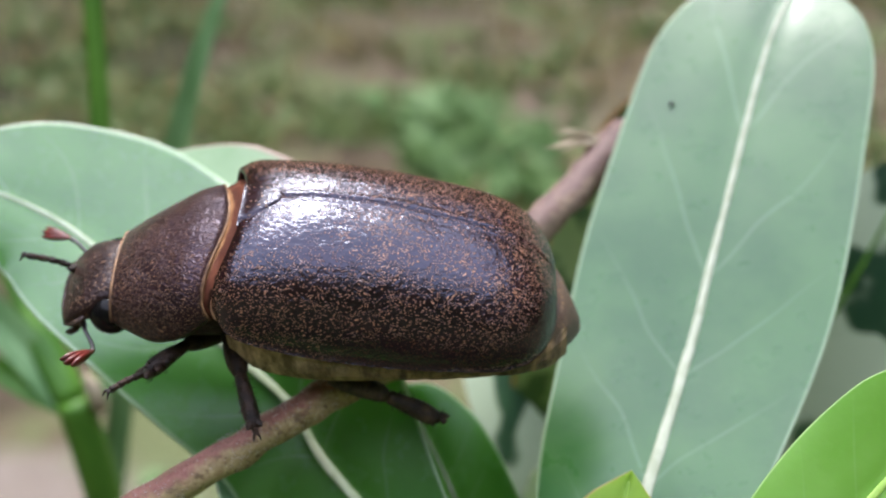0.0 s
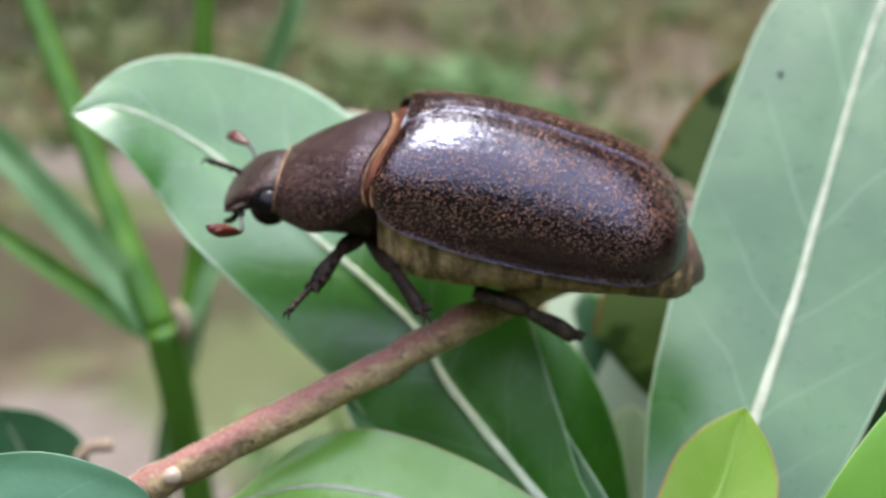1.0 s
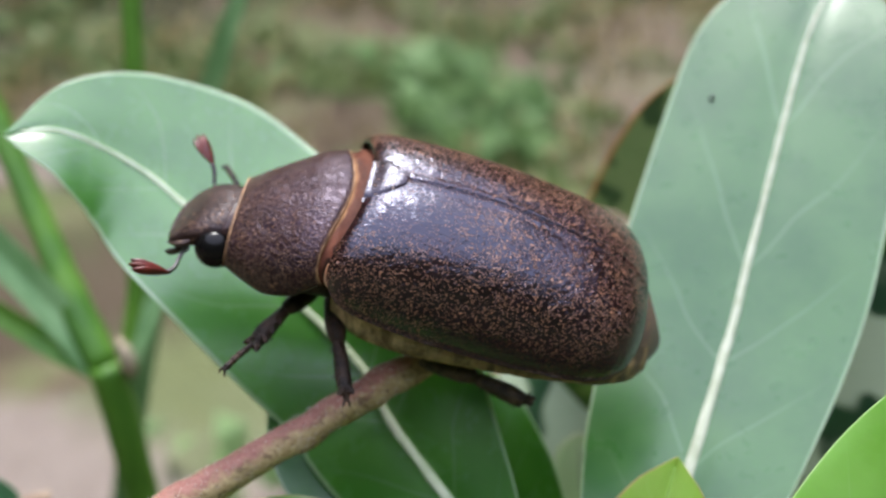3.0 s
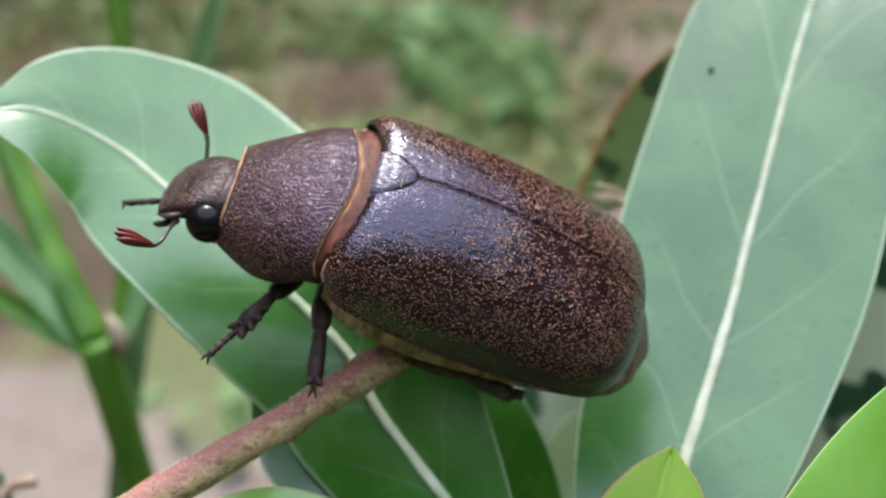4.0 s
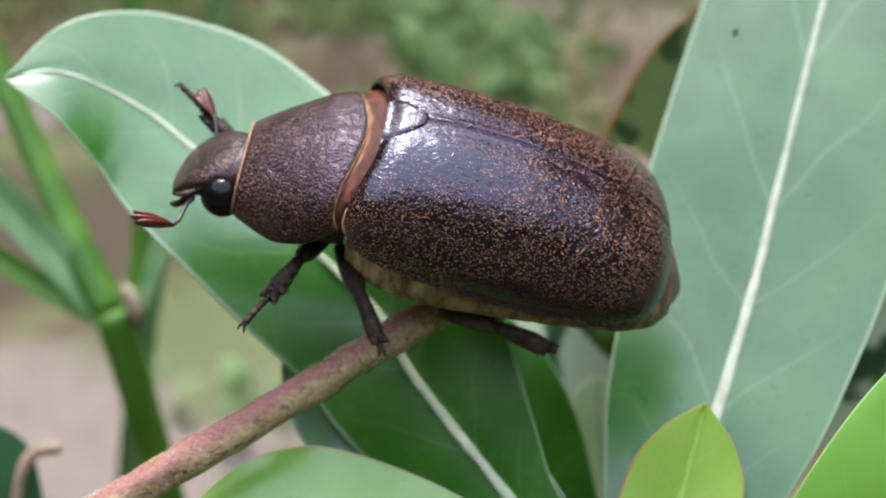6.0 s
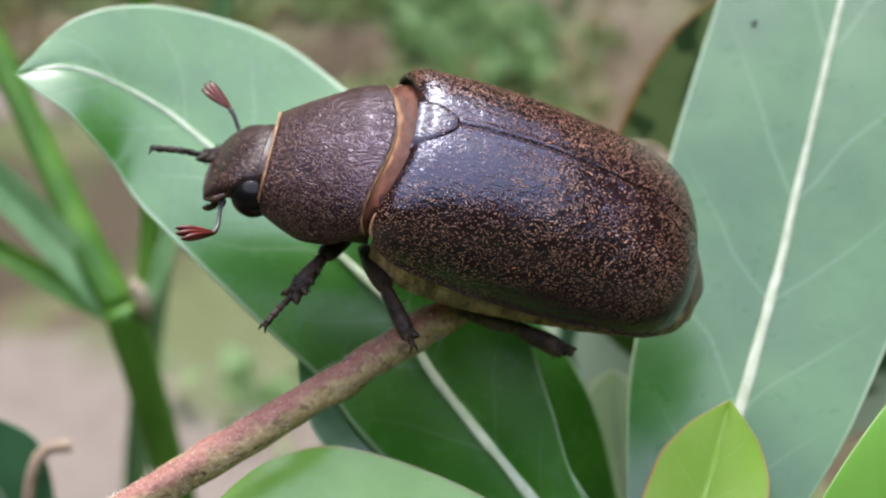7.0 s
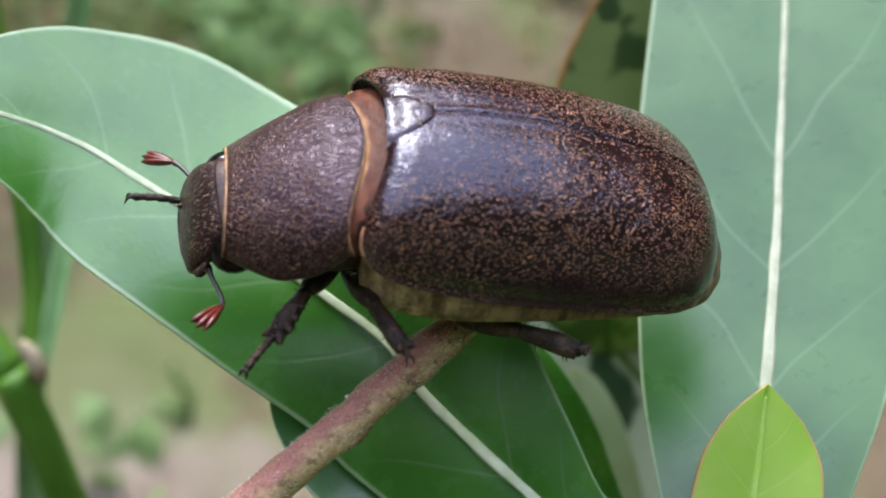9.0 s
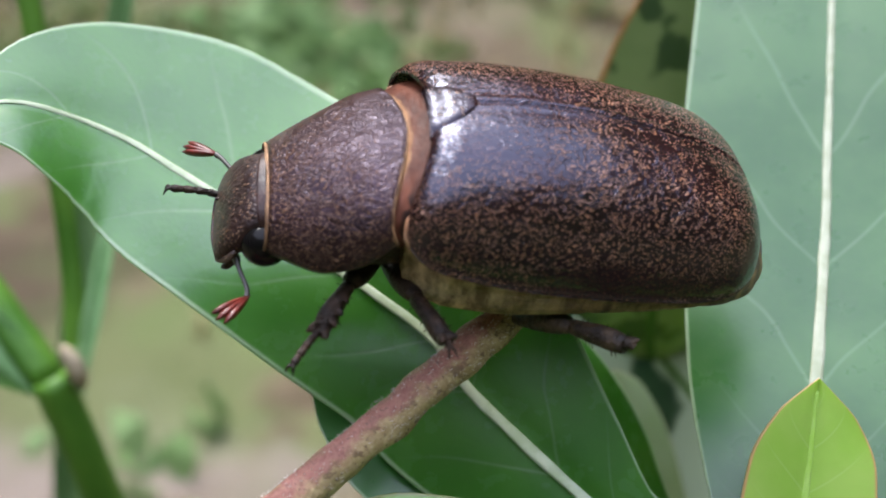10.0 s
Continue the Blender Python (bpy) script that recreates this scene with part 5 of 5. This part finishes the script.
TIPS = {
    "antenna_near": [(0, -0.81, -0.63, -0.01), (0.5, -0.87, -0.61, -0.02), (1, -0.94, -0.61, 0.01), (1.5, -1.03, -0.56, 0.01), (2, -1.09, -0.55, 0.08), (2.5, -1.10, -0.54, 0.09), (4, -1.11, -0.52, 0.12), (4.5, -0.90, -0.63, 0.04), (5, -1.04, -0.55, 0.04), (6.5, -1.11, -0.51, 0.06), (7, -0.98, -0.58, 0.01), (7.5, -0.90, -0.61, -0.12), (8, -0.86, -0.59, -0.13), (8.5, -0.93, -0.60, -0.06), (9, -0.74, -0.57, -0.22), (9.5, -0.83, -0.58, -0.20), (10, -0.84, -0.55, -0.22)],
    "antenna_far": [(0, -1.19, 0.43, 0.01), (0.5, -1.12, 0.49, -0.05), (1, -1.11, 0.52, 0.07), (1.5, -1.04, 0.56, 0.07), (2, -1.01, 0.51, 0.16), (2.5, -1.01, 0.56, 0.13), (4, -0.99, 0.49, 0.16), (4.5, -1.11, 0.43, -0.06), (5, -1.01, 0.57, -0.04), (6.5, -1.01, 0.56, 0.06), (7, -1.07, 0.47, 0.03), (7.5, -1.10, 0.41, -0.05), (8, -1.14, 0.42, -0.08), (8.5, -1.14, 0.43, -0.04), (9, -1.02, 0.53, -0.17), (9.5, -1.03, 0.53, -0.12), (10, -1.00, 0.56, -0.14)],
    "front_near": [(0, -0.54, -0.77, -0.09), (0.5, -0.47, -0.74, -0.10), (1, -0.41, -0.83, -0.37), (1.5, -0.49, -0.80, -0.24), (2, -0.50, -0.85, -0.22), (2.5, -0.47, -0.87, -0.22), (4, -0.45, -0.92, -0.20), (4.5, -0.48, -0.89, -0.18), (5, -0.44, -0.87, -0.24), (6.5, -0.42, -0.89, -0.25), (7, -0.43, -0.90, -0.23), (7.5, -0.52, -0.87, -0.27), (8, -0.52, -0.86, -0.28), (8.5, -0.48, -0.85, -0.23), (9, -0.50, -0.83, -0.23), (10, -0.49, -0.83, -0.25)],
    "middle_near": [(0, 0.23, -0.88, -0.30), (0.5, 0.27, -0.85, -0.24), (1, 0.38, -0.78, -0.35), (1.5, 0.35, -0.74, -0.18), (2, 0.09, -0.96, -0.29), (2.5, 0.28, -0.91, -0.28), (4, 0.14, -0.96, -0.19), (4.5, 0.18, -0.95, -0.19), (5, 0.31, -0.88, -0.26), (6.5, 0.33, -0.91, -0.22), (7, 0.35, -0.90, -0.16), (7.5, 0.24, -0.91, -0.12), (8, 0.23, -0.92, -0.13), (8.5, 0.24, -0.87, -0.12), (10, 0.22, -0.85, -0.13)],
    "hind_near": [(0, 1.23, -0.56, -0.58), (0.5, 1.27, -0.53, -0.48), (1, 1.29, -0.53, -0.58), (1.5, 1.33, -0.57, -0.46), (2, 1.26, -0.62, -0.45), (2.5, 1.28, -0.58, -0.49), (4, 1.30, -0.57, -0.34), (4.5, 1.27, -0.59, -0.37), (5, 1.30, -0.58, -0.45), (6.5, 1.30, -0.61, -0.39), (7, 1.26, -0.63, -0.37), (7.5, 1.10, -0.77, -0.14), (8, 1.07, -0.84, -0.14), (8.5, 1.18, -0.70, -0.31), (9, 1.14, -0.73, -0.29), (10, 1.11, -0.83, -0.19)],
    "front_far": [(0, -1.17, 0.12, 0.09), (0.5, -1.11, 0.18, 0.05), (1, -1.13, 0.13, 0.06), (1.5, -0.99, 0.45, -0.26), (2, -1.17, 0.16, -0.08), (2.5, -0.61, 0.90, -0.31), (4, -1.18, -0.05, -0.26), (4.5, -1.09, -0.02, -0.27), (5, -0.66, 0.87, -0.17), (6.5, -1.23, 0.28, 0.04), (7, -1.26, 0.09, -0.16), (7.5, -1.23, 0.14, -0.31), (8, -1.16, 0.19, -0.29), (8.5, -1.04, 0.22, -0.19), (9, -1.06, 0.22, -0.15), (10, -1.06, 0.25, -0.14)],
    "middle_far": [(0, 0.20, 0.85, -0.35), (10, 0.20, 0.85, -0.35)],
    "hind_far": [(0, 1.25, 0.50, -0.55), (10, 1.25, 0.50, -0.55)],
}
HIPS = {"front_near": (-0.14, -0.30, -0.2), "front_far": (-0.5, 0.16, -0.16), "middle_near": (0.06, -0.38, -0.2), "middle_far": (0.06, 0.38, -0.2), "hind_near": (0.75, -0.47, -0.385), "hind_far": (0.62, 0.40, -0.36)}


def aimed(root, tip, sign=1, outward=(0, 0, 1)):
    """The pose at root whose x axis (or -x) points to the tip; in cm."""
    x = (Vector(tip) - Vector(root)).normalized() * sign
    y = Vector(outward).cross(x).normalized()
    z = x.cross(y)
    m = Matrix((x, y, z)).transposed().to_4x4()
    m.translation = Vector(root) * CM
    return m


def motions(beetle, head, feelers, legs, sway, pale, end):
    walk(beetle, [(t, pose(*(c * CM for c in p), *r)) for t, p, r in BEETLE])
    head_pose = {t: pose(*(NECK * CM), *r) for t, *r in HEAD}
    walk(head, list(head_pose.items()))
    roots = {"antenna_near": Vector((-0.30, -0.25, -0.20)), "antenna_far": Vector((-0.30, 0.23, -0.16))}
    for ob, (k, root) in zip(feelers, roots.items()):
        walk(ob, [(t, aimed((head_pose[t] @ (root * CM)) / CM, tip, -1, (0.8, -0.3, -0.5) if "near" in k else (0.5, 0.5, 0.7))) for t, *tip in TIPS[k]])
    # each foot keeps its hold; the hip gives a little under the body
    for k, h in HIPS.items():
        reach = {"front": 0.66, "middle": 0.56, "hind": 0.55}[k.split("_")[0]]
        rows = []
        for t, *tip in TIPS[k]:
            way = Vector(tip) - Vector(h)
            slip = max(-0.12, min(0.12, way.length - reach))
            rows.append((t, aimed(Vector(h) + way.normalized() * slip, tip)))
        walk(legs[k], rows)
    # the long leaf hangs a little lower until the beetle settles
    base = Vector((0.92, -1.8, 15.6)) * CM
    tip = Vector((-2.85, 0.95, 18.46)) * CM - base
    axis = tip.cross(Vector((-0.21, 0.0, -0.2))).normalized()
    walk(sway, [(t, Matrix.Translation(base) @ Matrix.Rotation(radians(a), 4, axis) @ Matrix.Translation(-base)) for t, a in ((0, 3.5), (0.5, 4.5), (0.75, 4.6), (1, 3.6), (1.5, 0), (2, 0), (10, 0))])
    # the pale leaf behind it is pushed up at first and settles too
    lift = Vector((-2.1, 3.3, 2.4)).cross(Vector((0.05, 0.2, 1.0))).normalized()
    walk(pale, [(t, Matrix.Translation(base) @ Matrix.Rotation(radians(a), 4, lift) @ Matrix.Translation(-base)) for t, a in ((0, 0), (0.5, 0), (0.75, 0), (1, -3.5), (1.5, -7), (2, -7), (10, -7))])
    bend = Vector((0.35, 0.35, 17.42)) * CM
    out = Vector((1.06, 1.6, -0.14)).cross(Vector((0, 0.0, 1))).normalized()
    walk(end, [(t, Matrix.Translation(bend) @ Matrix.Rotation(radians(a), 4, out)) for t, a in ((0, 15), (0.5, 17.5), (0.72, 17), (0.95, -6), (1.5, -7), (10, -7))])


build_ground()
sway, pale, end = build_shrub()
build_backdrop_plants()
beetle, head, feelers, legs = build_beetle()
motions(beetle, head, feelers, legs, sway, pale, end)
